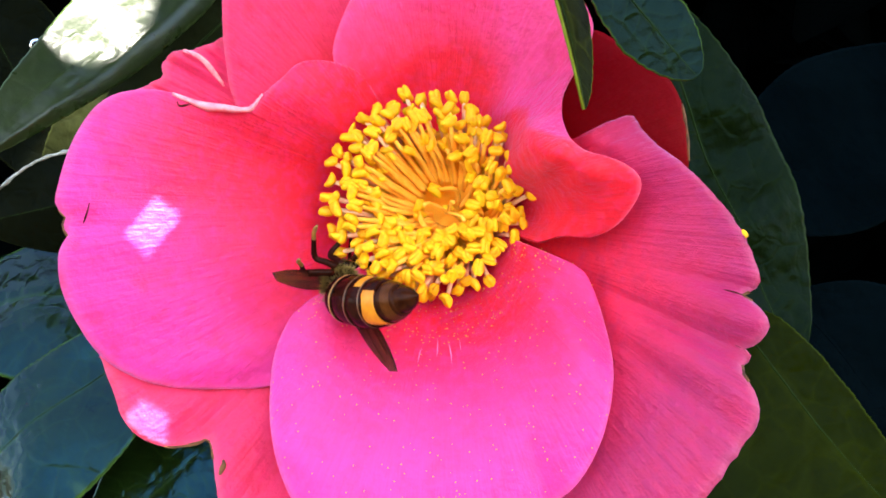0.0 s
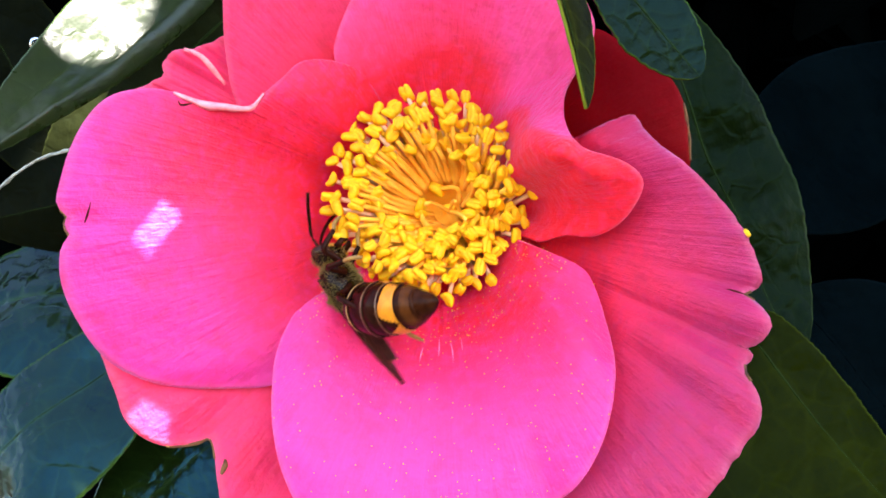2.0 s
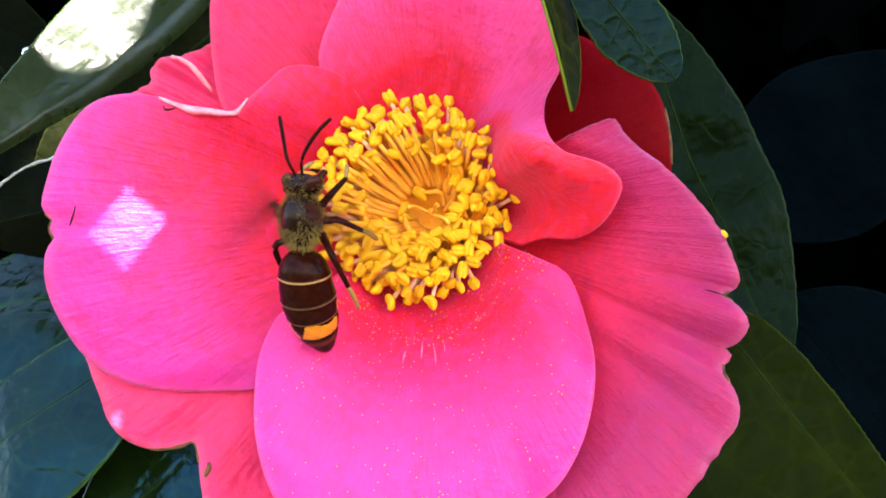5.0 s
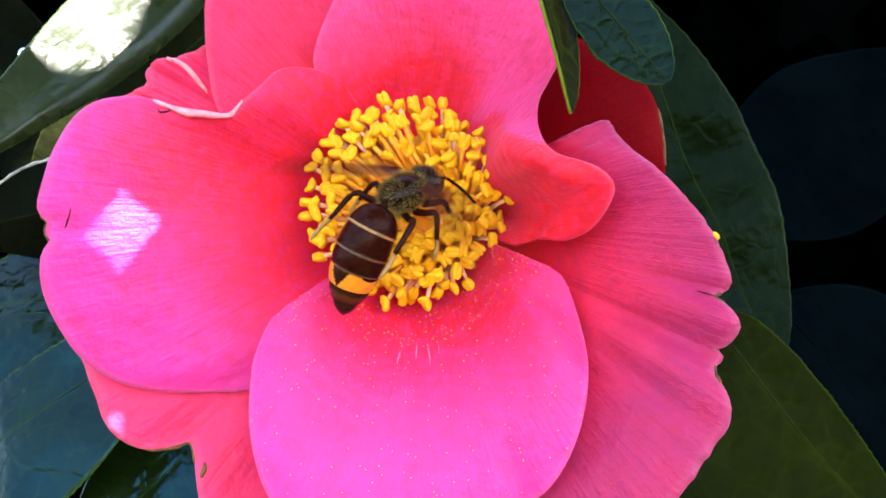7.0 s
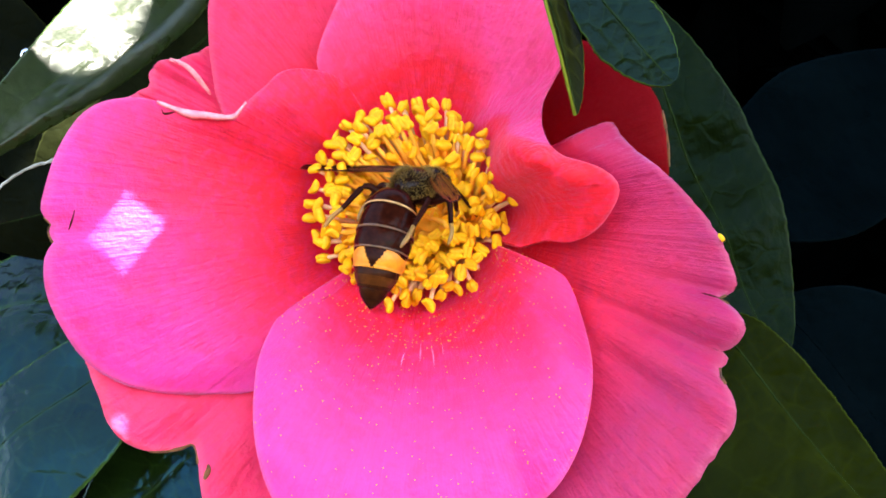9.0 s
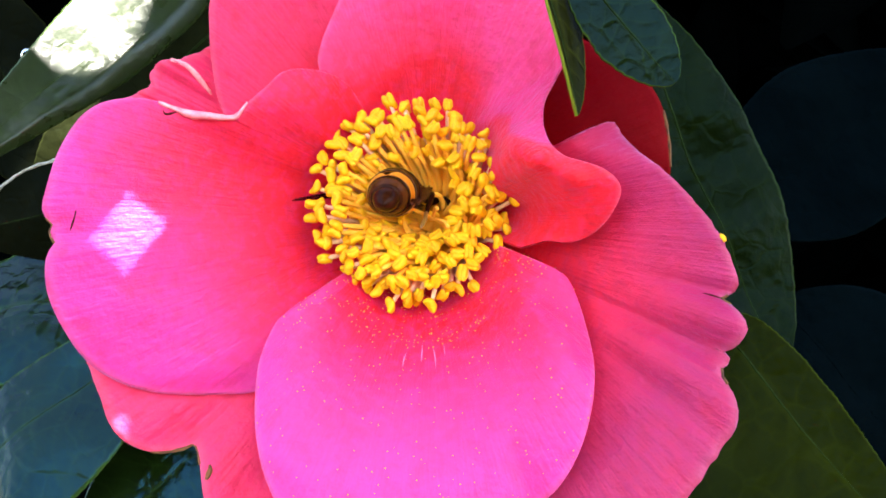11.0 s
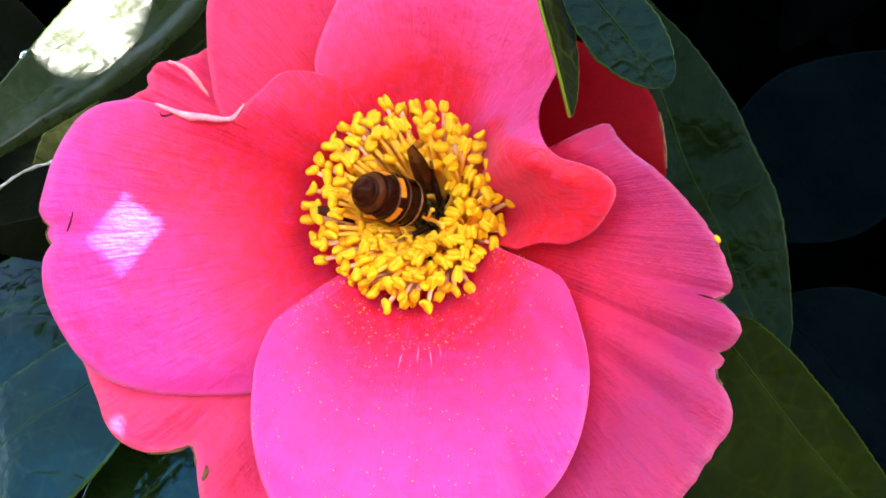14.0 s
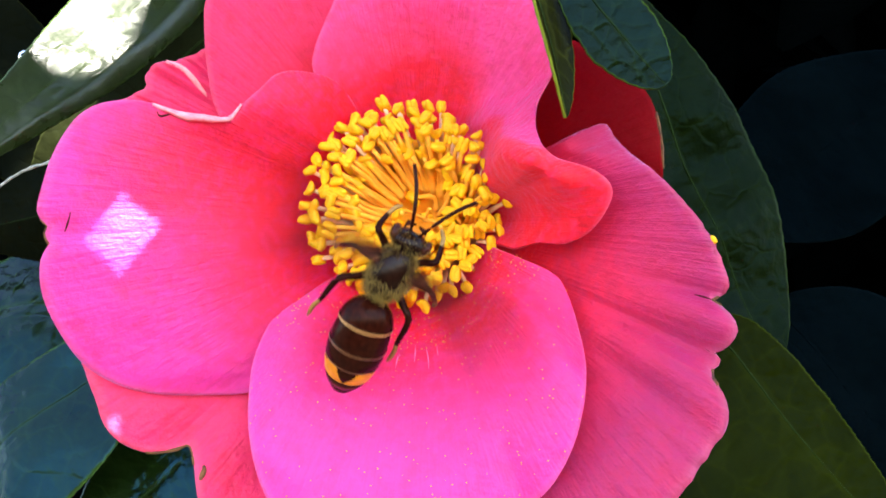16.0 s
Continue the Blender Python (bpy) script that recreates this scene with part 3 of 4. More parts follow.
for count, spread, reach, r in ((42, 14.4, -1.8, 7.4), (46, 12.6, 0.2, 7.4), (44, 10.9, 0.9, 5.6), (32, 9.2, 0.0, 5.2)):
    for i in range(count):
        stamen(360 * (i + rng.uniform(-0.32, 0.32)) / count, spread + rng.uniform(-0.9, 0.9), reach + rng.uniform(-1.4, 1.4), r, rng.uniform(-0.3, 0.3))
for i in range(22):
    stamen(360 * (i + rng.uniform(-0.3, 0.3)) / 22, rng.uniform(6.8, 7.9), rng.uniform(-1.6, -0.2), 4.6, rng.uniform(-0.3, 0.3))
for turn, spread, reach in ((250, 3.2, -3.0), (235, 2.2, -2.5), (40, 2.0, -5), (275, 4.5, -6), (330, 4.0, -4), (262, 6.3, -1.5), (285, 6.6, -1.0), (215, 6.4, -1.5), (240, 7.0, -0.5), (300, 7.2, -0.6), (318, 7.0, -1.2), (345, 7.2, -1.0), (275, 7.4, 0.2), (20, 6.8, -1.5), (228, 7.6, 0), (252, 7.8, 0.4), (292, 6.0, -1.4), (308, 6.2, -1.0), (268, 5.4, -2.0), (205, 7.4, -0.8), (334, 6.4, -1.2), (355, 7.8, -0.6), (243, 5.6, -2.0), (282, 7.9, 0.5), (190, 7.6, -0.4), (222, 5.2, -2.4)):
    stamen(turn, spread, reach, 2.4)


def tube_wall():
    """The cup into which the filaments are fused at the foot, ribbed lengthwise."""
    cols, rws = 96, 18
    verts = []
    for skin in (0, 1):
        for i in range(rws):
            s = i / (rws - 1)
            mid = FOOT_MID.lerp(RIM_MID, 0.80 * s)
            r = 0.05 + 10.0 * s ** 0.58 + 0.45 * skin
            for j in range(cols):
                w = 2 * math.pi * j / cols
                rr = r * (1 + 0.022 * math.sin(w * 32) * s)
                ragged = 0.7 * noise.noise(Vector((math.cos(w) * 4, math.sin(w) * 4, 2.0))) * s
                pit = 4.5 * max(0.0, 1 - s / 0.30) ** 1.6
                verts.append(Vector((mid.x + rr * math.cos(w), mid.y + 0.6 + pit - ragged, mid.z + rr * math.sin(w))) * MM)
    faces = grid_faces(rws, cols, True) + [tuple(reversed(f)) for f in grid_faces(rws, cols, True, rws * cols)]
    top, low = (rws - 1) * cols, (2 * rws - 1) * cols
    faces += [(top + j, top + (j + 1) % cols, low + (j + 1) % cols, low + j) for j in range(cols)]
    return mesh_from("filament_tube", verts, faces, TUBE)


part("filament_tube", tube_wall(), flower, "orange cup of fused filaments")
for bend in ((1.0, -8.0, 1.2), (-3.2, -9.0, 0.8), (2.6, -9.5, -1.6)):
    tip = FOOT_MID + Vector(bend)
    path = smooth_line([FOOT_MID, FOOT_MID + Vector((0.2, -4, 0)), FOOT_MID.lerp(tip, 0.8) + Vector((0, -0.8, 0.5)), tip], 9)
    v, f = tube([Vector(q) * MM for q in path], [0.26 * MM] * 8 + [0.34 * MM], 7)
    part("style", mesh_from("style", v, f, DEEP_FILAMENT), flower)


# ---------------------------------------------------------------- leaves
def blade_mesh(length, left, right, fold, droop, seed, material, peak=0.46, blunt=0.75, teeth=34, roll=0.0, swell_by=0.06):
    """A camellia leaf along +y, upper face to +z: halves of their own width, faint side veins, toothed edge. roll: how far one margin turns down, on the +x side, or on the other below zero."""
    rws, cols = 150, 41
    verts, uvs, veins = [], [], []
    power = math.log(0.5) / math.log(peak)
    width = left + right
    for i in range(rws):
        s = i / (rws - 1)
        swell = math.sin(math.pi * s ** power) ** blunt if 0 < s < 1 else 0.0
        saw = 0.30 * ((s * teeth + 0.3 * noise.noise(Vector((s * 9, seed, 1)))) % 1.0 - 0.5) * min(1, 3 * swell)
        for j in range(cols):
            u = 2 * j / (cols - 1) - 1
            half = (left if u < 0 else right) * swell
            x = half * u + (math.copysign(saw, u) if abs(u) > 0.93 else 0) + 0.35 * u * abs(u) * swell * noise.noise(Vector((s * 7, seed * 3.3, u)))
            run = (s * length - abs(x) * 0.75) / (length / 8)
            ridge = abs((run + 0.5 * noise.noise(Vector((x * 0.2, s * 6, seed)))) % 1.0 - 0.5) * 2
            z = fold * abs(x) - droop * length * s * s
            z += 0.005 * width * (1 - ridge ** 4) * min(1, half / 4) * (1 - abs(u) ** 3)
            z += swell_by * width * noise.noise(Vector((x * 0.07, s * length * 0.07, seed * 5.1)))
            z += 0.008 * width * noise.noise(Vector((x * 0.22, s * length * 0.22, seed * 2.7)))
            z += 0.005 * width * noise.noise(Vector((x * 0.7, s * length * 0.7, seed * 4.7)))
            z -= abs(roll) * max(0.0, math.copysign(u, u * roll) - 0.58) ** 2 / 0.176 * half * 0.4
            verts.append(Vector((x * MM, s * length * MM, z * MM)))
            uvs.append((u, s))
            veins.append(0.9 if abs(u) > 0.955 else max(0.0, (ridge - 0.86) / 0.14) * 0.10 * (1 - abs(u) ** 2) if abs(u) > 0.05 else 0.25)
    return mesh_from("camellia_leaf", verts, grid_faces(rws, cols), material, uvs=uvs, veins=veins)


def frame_at(base, tip, facing):
    y = (Vector(tip) - Vector(base)).normalized()
    z = Vector(facing)
    z = (z - y * z.dot(y)).normalized()
    m = Matrix((y.cross(z), y, z)).transposed().to_4x4()
    m.translation = HEART + Vector(base) * MM
    return m


def leaf(base, tip, width, facing, label, fold=0.12, droop=0.03, seed=1, material=None, group="leaves round the flower", rib=1.0, **form):
    """A leaf with its midrib; base and tip in mm from the flower's heart; width: of both halves, or of each."""
    material = material or LEAF
    left, right = width if isinstance(width, tuple) else (width / 2, width / 2)
    length = (Vector(tip) - Vector(base)).length
    ob = new("camellia_leaf", blade_mesh(length, left, right, fold, droop, seed, material, **form))
    ob.matrix_world = frame_at(base, tip, facing)
    tagged(ob, label, "leaf", group)
    sol = ob.modifiers.new("thickness", "SOLIDIFY")
    sol.thickness, sol.offset = 0.4 * MM, -1
    middle = [ob.data.vertices[k * 41 + 20].co for k in range(0, 148, 6)]
    v, f = tube(middle, [rib * (0.55 - 0.4 * k / 24) * MM for k in range(25)], 6, 0.6)
    part("midrib", mesh_from("midrib", v, f, material if material in (SHADE_BLACK_LEAF, SHADE_BLUE_LEAF) else MIDRIB), ob, "paler green midrib")
    return ob


SHINY = "glossy dark green camellia leaf with a finely toothed edge"
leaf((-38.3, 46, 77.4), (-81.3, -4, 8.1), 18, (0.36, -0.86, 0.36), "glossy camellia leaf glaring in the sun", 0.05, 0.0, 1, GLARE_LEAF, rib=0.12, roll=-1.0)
leaf((-40.0, 36, 50.0), (-90, 38, 3.0), 26, (0.3, -1, 0.2), "camellia leaf toned dull green for half shade", 0.1, 0.03, 2, DULL_LEAF)
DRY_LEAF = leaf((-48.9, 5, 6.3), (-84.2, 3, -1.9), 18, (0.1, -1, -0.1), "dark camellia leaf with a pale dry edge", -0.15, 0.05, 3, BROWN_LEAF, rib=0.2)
leaf((-47.3, 13, -10.1), (-97, 11, -20), 36, (0.0, -0.8, 0.6), SHINY, 0.08, 0.02, 4, rib=0.3, swell_by=0.12)
leaf((-47.5, -1, -17.2), (-84.0, -8, -50.0), (15.7, 10.2), (-0.1, -0.85, 0.5), SHINY, 0.06, 0.02, 5, rib=0.3, swell_by=0.13, peak=0.52, blunt=0.5)
leaf((-34.8, 5, -36.1), (-61.6, -1, -58.2), 23, (0.1, -0.8, 0.6), SHINY, 0.08, 0.02, 6, rib=0.3, swell_by=0.12)
NARROW_LEAF = leaf((12.1, -40, 36.6), (18.2, -41, 11.6), 11, (0.85, -0.5, 0.1), "narrow folded camellia leaf seen edge on, yellowish rim", 0.25, 0.02, 7, LIT_LEAF, rib=0.4, teeth=12)
leaf((18.5, -38, 33.2), (31.7, -35.5, 16.0), (4.9, 5.3), (0.05, -0.97, 0.08), "small hanging camellia leaf, toned dark, with a blue-tinted sheen", 0.08, -0.16, 8, HANGING_LEAF, rib=0.5, swell_by=0.035, blunt=0.55, peak=0.55, teeth=14)
leaf((35.1, 6, 44.9), (61.0, 12, -26.2), (14.0, 20.0), (0.30, -0.95, -0.08), "camellia leaf toned dark for shade, with a patchy sheen and toothed edge", 0.08, -0.09, 9, DIM_LEAF, rib=0.6, peak=0.55, blunt=0.6, teeth=26)
leaf((47.0, -7, -17.1), (71.0, -19, -50.0), (7.9, 25.0), (0.05, -0.95, 0.2), "broad olive green camellia leaf with pale net veins", 0.05, 0.02, 10, OLIVE_LEAF, rib=0.5, blunt=0.38, peak=0.45)
leaf((78.7, 83, 3.4), (130.4, 63, 43), 46, (0.1, -0.9, 0.3), "camellia leaf coloured dark blue for deep shade", 0.08, 0.03, 11, SHADE_BLUE_LEAF, rib=0.4)
leaf((76.5, 40, -16.0), (108.0, 40, -55.0), 44, (0.0, -0.95, 0.2), "camellia leaf coloured dark blue for deep shade", 0.08, 0.03, 12, SHADE_BLUE_LEAF, rib=0.4)
# added leaf in a shade tone, standing in for blurred stems
leaf((-118.0, 55, 66.0), (-86.0, 62, 2.0), 30, (0.3, -0.95, 0.1), "backing leaf added in a dim brownish green tone", 0.08, 0.03, 13, BROWN_LEAF, rib=0.3)
leaf((-131.0, 115, 70.0), (-122.0, 118, 54.0), 10, (0.2, -0.9, 0.4), "small leaf deep in the bush, toned lit green", 0.08, 0.03, 14, LIT_LEAF, rib=0.3)

# the dry margin, its glint painted pale: the outermost row of the blade on its upper side
edge = max(([DRY_LEAF.data.vertices[i * 41 + j].co for i in range(32, 130, 3)] for j in (0, 40)), key=lambda c: (DRY_LEAF.matrix_world @ c[10]).z)
v, f = tube(edge, [(0.25 + 0.45 * abs(noise.noise(Vector((k * 0.8, 3, 0))))) * MM for k in range(len(edge))], 6)
part("dry_edge", mesh_from("dry_edge", v, f, DRY_EDGE), DRY_LEAF, "pale dry leaf edge with its glint painted in")


def water_drop(x, y, z, r):
    v, f = egg(r * MM, r * 1.15 * MM, r * MM, 12, 18)
    ob = new("water_drop", mesh_from("water_drop", v, f, WATER))
    ob.matrix_world = Matrix.Translation(HEART + Vector((x, y, z)) * MM) @ pose(0, 0, 0, 0, 30, 20)
    tagged(ob, "clear water drop clinging to a leaf", "drop", "water drops")


for x, y, z, r in ((-56.5, 27.0, 39.0, 1.5), (-86.0, 33.0, 37.0, 1.6), (-66.0, 27.5, 30.5, 1.0)):
    water_drop(x, y, z, r)

# unseen leaves added overhead to block the sun except at a few spots
SUN_SPOTS = [Vector((-42.0, -27.6, -2.6)), Vector((-75, 23, 41)), Vector((-44.0, -23.0, -34.0))]
SPOT_SIZE = [17, 28, 20]
side = SUN_WAY.cross(Vector((0, 0, 1))).normalized()
rise = side.cross(SUN_WAY).normalized()


def overhead(edge, way, length, width, up, seed):
    """An unseen overhanging leaf, added to shape the sunlight: its near margin passes the sun's gap at a distance of
    edge mm, on the side that way (side, rise) names.
    """
    out = (side * way[0] + rise * way[1]).normalized()
    run = out.cross(SUN_WAY)
    mid = SUN_SPOTS[0] + SUN_WAY * up + out * (edge + width / 2)
    return leaf(mid - run * length / 2, mid + run * length / 2, width, SUN_WAY, "unseen leaf overhead that shapes the sun patches", 0.02, 0.0, seed, SHADE_BLACK_LEAF, "overhanging leaves")


# four margins bound the gap
OVERHEAD = [overhead(2.4, (0.55, 0.835), 66, 34, 112, 31), overhead(2.6, (-0.55, 0.835), 66, 34, 114, 32),
            overhead(2.3, (-0.55, -0.835), 66, 8, 116, 33), overhead(2.1, (0.55, -0.835), 66, 8, 113, 34),
            overhead(9.0, (-0.8, -0.6), 46, 26, 118, 35), overhead(11.0, (0.85, -0.53), 46, 26, 120, 36)]


def leaf_cloud(name, label, places, seed, material):
    """Leaves past counting in one mesh. places: base, way and facing of each in mm from the heart."""
    r = random.Random(seed)
    verts, faces, veins, n = [], [], [], 0
    for o, d, nrm in places:
        d = d.normalized()
        nrm = (nrm - d * nrm.dot(d)).normalized()
        s = d.cross(nrm)
        ln, wd = r.uniform(55, 85), r.uniform(24, 36)
        for i in range(7):
            t = i / 6
            h = wd / 2 * math.sin(math.pi * min(0.98, 0.04 + t * 0.94)) ** 0.8
            for u in (-1, 0, 1):
                verts.append((o + d * ln * t + s * h * u + nrm * (3 * abs(u) - 10 * t * t)) * MM)
                veins.append(0.3 if u == 0 else 0.0)
        faces += grid_faces(7, 3, False, n)
        n += 21
    ob = new(name, mesh_from(name, verts, faces, material, veins=veins))
    ob.location = HEART
    return tagged(ob, label, "foliage", kind="stuff")


def sun_block():
    """Unseen outer boughs added to keep the sun off, open along a few lines."""
    r, places = random.Random(21), []
    for _ in range(5600):
        a, b = r.uniform(-400, 230), r.uniform(-150, 360)
        mid = SUN_WAY * r.uniform(560, 760) + side * a + rise * b
        d = side * r.uniform(-1, 1) + rise * r.uniform(-1, 1) + SUN_WAY * r.uniform(-0.3, 0.3)
        d.normalize()
        if any(((q := mid + d * e - p) - SUN_WAY * q.dot(SUN_WAY)).length < gap for p, gap in zip(SUN_SPOTS, SPOT_SIZE) for e in (-30, 0, 30)):
            continue
        places.append((mid - d * 35, d, SUN_WAY + Vector((r.uniform(-0.4, 0.4), r.uniform(-0.4, 0.4), r.uniform(-0.4, 0.4)))))
    leaf_cloud("sun_block_foliage", "unseen leafy boughs added to block the sun", places, 22, SHADE_BLACK_LEAF)


sun_block()

# ---------------------------------------------------------------- the bush behind
def twig(points, thick, label):
    path = smooth_line(points, 24)
    v, f = tube([Vector(q) * MM for q in path], [thick * MM * (1 - 0.4 * k / 23) for k in range(24)], 9)
    ob = new("twig", mesh_from("twig", v, f, TWIG))
    ob.location = HEART
    return tagged(ob, label, "twig")


# out of view; added to join the overhead leaves to the bush
twig([(80, 150, 300), (50, 20, 230), (0, -40, 160), (-16, -80, 104), (-30, -110, 92)], 2.0, "unseen twig added to carry the overhead leaves")
twig([(6, 2, -2), (10, 30, -14), (0, 90, -40), (-30, 160, -160)], 2.2, "brown woody camellia twig behind the flower")


def bush():
    """Leaves without number behind and above the flower, down to the ground."""
    r, places = random.Random(11), []
    for _ in range(15000):
        x, y, z = r.uniform(-850, 850), r.uniform(75, 800), r.uniform(-1190, 520)
        if y < 75 + 0.5 * max(0, abs(x) - 350) + 0.6 * max(0, z - 150):
            continue
        d = Vector((r.uniform(-1, 1), r.uniform(-0.6, 0.3), r.uniform(-1, 0.6)))
        places.append((Vector((x, y, z)), d, Vector((r.uniform(-0.6, 0.6), -0.7, r.uniform(0.0, 1.4)))))
    for _ in range(9000):
        x, y, z = r.uniform(-500, 600), r.uniform(320, 700), r.uniform(-500, 480)
        d = Vector((r.uniform(-1, 1), r.uniform(-0.3, 0.3), r.uniform(-1, 1)))
        places.append((Vector((x, y, z)), d, Vector((r.uniform(-0.3, 0.3), -1, r.uniform(-0.2, 0.5)))))
    leaf_cloud("bush_foliage", "evergreen bush leaves coloured near black for deep shade", places, 12, SHADE_BLACK_LEAF)


bush()


def ground():
    verts, n = [], 60
    for i in range(n + 1):
        r = 0.4 * (1.2 ** i - 1)
        for k in range(48):
            w = 2 * math.pi * k / 48
            verts.append(Vector((r * math.cos(w), r * math.sin(w), 0.02 * noise.noise(Vector((r * math.cos(w), r * math.sin(w), 0))))))
    ob = new("ground", mesh_from("ground", verts, grid_faces(n + 1, 48, True), SOIL))
    tagged(ob, "bare brown garden soil", "ground", kind="structure")


ground()


def hedge():
    """Unseen low clipped hedges behind the viewer and on one side, which close the place."""
    nx, nz, verts, faces = 90, 36, [], []
    for i in range(nz):
        for j in range(nx):
            u, v = j / (nx - 1), i / (nz - 1)
            x = -2.2 + 4.6 * u
            prof = [(-1.45, 0.0), (-1.42, 0.45), (-1.48, 0.72), (-1.65, 0.78), (-1.85, 0.72), (-1.9, 0.0)]
            k = min(4, int(v * 5))
            f = v * 5 - k
            y = prof[k][0] + (prof[k + 1][0] - prof[k][0]) * f
            z = prof[k][1] + (prof[k + 1][1] - prof[k][1]) * f
            n = 0.09 * noise.noise(Vector((x * 5, y * 5, z * 5))) + 0.04 * noise.noise(Vector((x * 17, y * 17, z * 17)))
            verts.append(Vector((x, y + n, max(-0.02, z + n))))
    me = mesh_from("hedge", verts, grid_faces(nz, nx), HEDGE)
    # added to keep low sky out of the leaves' reflections
    for turn in (0, 90):
        ob = tagged(new("unseen_hedge_backdrop", me), "unseen dark hedge added to block low sky", "hedge", kind="structure")
        ob.matrix_world = pose(0.0, 0.0, 0, 0, 0, turn)


hedge()

# ---------------------------------------------------------------- the hornet
hornet = new("hornet")
hornet.scale = (0.93, 0.93, 0.93)
tagged(hornet, "dark yellow-legged hornet with an orange tail band", "hornet")


def thorax():
    def shape(u, w):
        return 1 + 0.10 * math.cos(2 * w) * 0.3 - 0.10 * max(0, -u)
    v, f = egg(2.85 * MM, 4.2 * MM, 2.8 * MM, 18, 28, shape)
    ob = part("thorax", mesh_from("thorax", v, f, THORAX), hornet, "black, finely haired thorax")
    hairs, r = [], random.Random(3)
    for _ in range(2400):
        u, w = r.uniform(-0.95, 0.95), r.uniform(0, 2 * math.pi)
        c = math.sqrt(1 - u * u)
        p = Vector((2.8 * c * math.cos(w), 4.15 * u, 2.75 * c * math.sin(w)))
        if abs(p.y - 0.6) < 1.7 and p.z > 2.0 and abs(p.x) < 1.5:
            continue
        n = Vector((p.x / 10, p.y / 18, p.z / 9)).normalized() + Vector((r.uniform(-.4, .4), r.uniform(-.7, 0), r.uniform(-.4, .4)))
        hairs.append(tube([p * MM, (p + n * r.uniform(0.35, 0.85)) * MM], [0.05 * MM, 0.012 * MM], 3))
    v, f = joined(hairs)
    part("fuzz", mesh_from("fuzz", v, f, FUZZ), ob, "short yellowish hair")


def head():
    v, f = egg(2.9 * MM, 1.7 * MM, 2.5 * MM, 14, 24, lambda u, w: 1 - 0.12 * max(0, u))
    ob = part("head", mesh_from("head", v, f, THORAX), hornet, "dark head with an orange-brown face")
    for sx in (-1, 1):
        v, f = egg(0.75 * MM, 1.25 * MM, 1.7 * MM, 10, 14)
        part("eye", mesh_from("eye", v, f, EYE_SHELL), ob, "dark brown kidney-shaped eye", pose(sx * 2.25 * MM, 0.25 * MM, 0.2 * MM, 0, 0, -sx * 18))
        v, f = tube([Vector((sx * 1.1, 0.9, -1.9)) * MM, Vector((sx * 1.2, 1.8, -2.9)) * MM, Vector((sx * 0.3, 2.0, -3.5)) * MM], [0.6 * MM, 0.5 * MM, 0.15 * MM], 7)
        part("mandible", mesh_from("mandible", v, f, TAIL), ob)
    v, f = egg(1.5 * MM, 0.45 * MM, 1.5 * MM, 8, 14)
    part("face", mesh_from("face", v, f, BAND), ob, "orange face plate", pose(0, 1.45 * MM, -0.6 * MM))
    hairs, r = [], random.Random(6)
    for _ in range(500):
        u, w = r.uniform(-0.9, 0.6), r.uniform(0, 2 * math.pi)
        c = math.sqrt(1 - u * u)
        p = Vector((2.85 * c * math.cos(w), 1.65 * u, 2.45 * c * math.sin(w)))
        n = Vector((p.x / 8, p.y / 3, p.z / 6)).normalized() + Vector((r.uniform(-.4, .4), r.uniform(-.4, .4), r.uniform(-.4, .4)))
        hairs.append(tube([p * MM, (p + n * r.uniform(0.3, 0.6)) * MM], [0.045 * MM, 0.012 * MM], 3))
    part("fuzz", mesh_from("fuzz", *joined(hairs), FUZZ), ob, "short yellowish hair")
    return ob


def antenna(sx):
    pts = [(sx * 0.7, 1.4, 1.0), (sx * 1.4, 3.4, 1.9), (sx * 2.4, 5.6, 1.6), (sx * 3.6, 7.6, 1.0), (sx * 4.9, 9.2, 0.2)]
    path = smooth_line(pts, 16)
    v, f = tube([Vector(q) * MM for q in path], [(0.20 + 0.08 * math.sin(2.2 * k / 15)) * MM for k in range(16)], 7)
    return part("antenna", mesh_from("antenna", v, f, DARK), HEAD, "thin dark antenna")


def wing(sx):
    """A forewing folded lengthwise into a narrow blade along -y."""
    rws, cols, verts, uvs = 40, 9, [], []
    for i in range(rws):
        s = i / (rws - 1)
        w = 3.4 * (0.25 + 0.75 * math.sin(math.pi * min(0.97, 0.12 + s * 0.86)) ** 0.7)
        for j in range(cols):
            u = j / (cols - 1)
            verts.append(Vector((sx * (0.5 - u) * w * 0.9 + sx * 0.5 * s, -20.4 * s, 0.35 * math.sin(u * 9) * (1 - s) - 0.5 * u + 0.5 * s * s)) * MM)
            uvs.append((u, s))
    ob = part("wing", mesh_from("wing", verts, grid_faces(rws, cols), WING, uvs=uvs), hornet, "smoky red-brown folded wing")
    sol = ob.modifiers.new("thickness", "SOLIDIFY")
    sol.thickness = 0.06 * MM
    rods = []
    for u0, u1, s1 in ((0.03, 0.10, 0.98), (0.25, 0.30, 0.8), (0.5, 0.75, 0.9)):
        pts = []
        for k in range(10):
            s = s1 * k / 9
            w = 3.4 * (0.25 + 0.75 * math.sin(math.pi * min(0.97, 0.12 + s * 0.86)) ** 0.7)
            u = u0 + (u1 - u0) * s
            pts.append(Vector((sx * (0.5 - u) * w * 0.9 + sx * 0.5 * s, -20.4 * s, 0.35 * math.sin(u * 9) * (1 - s) - 0.5 * u + 0.5 * s * s + 0.05)) * MM)
        rods.append(tube(pts, [0.13 * MM] * 10, 5))
    v, f = joined(rods)
    part("wing_vein", mesh_from("wing_vein", v, f, DARK), ob)
    return ob


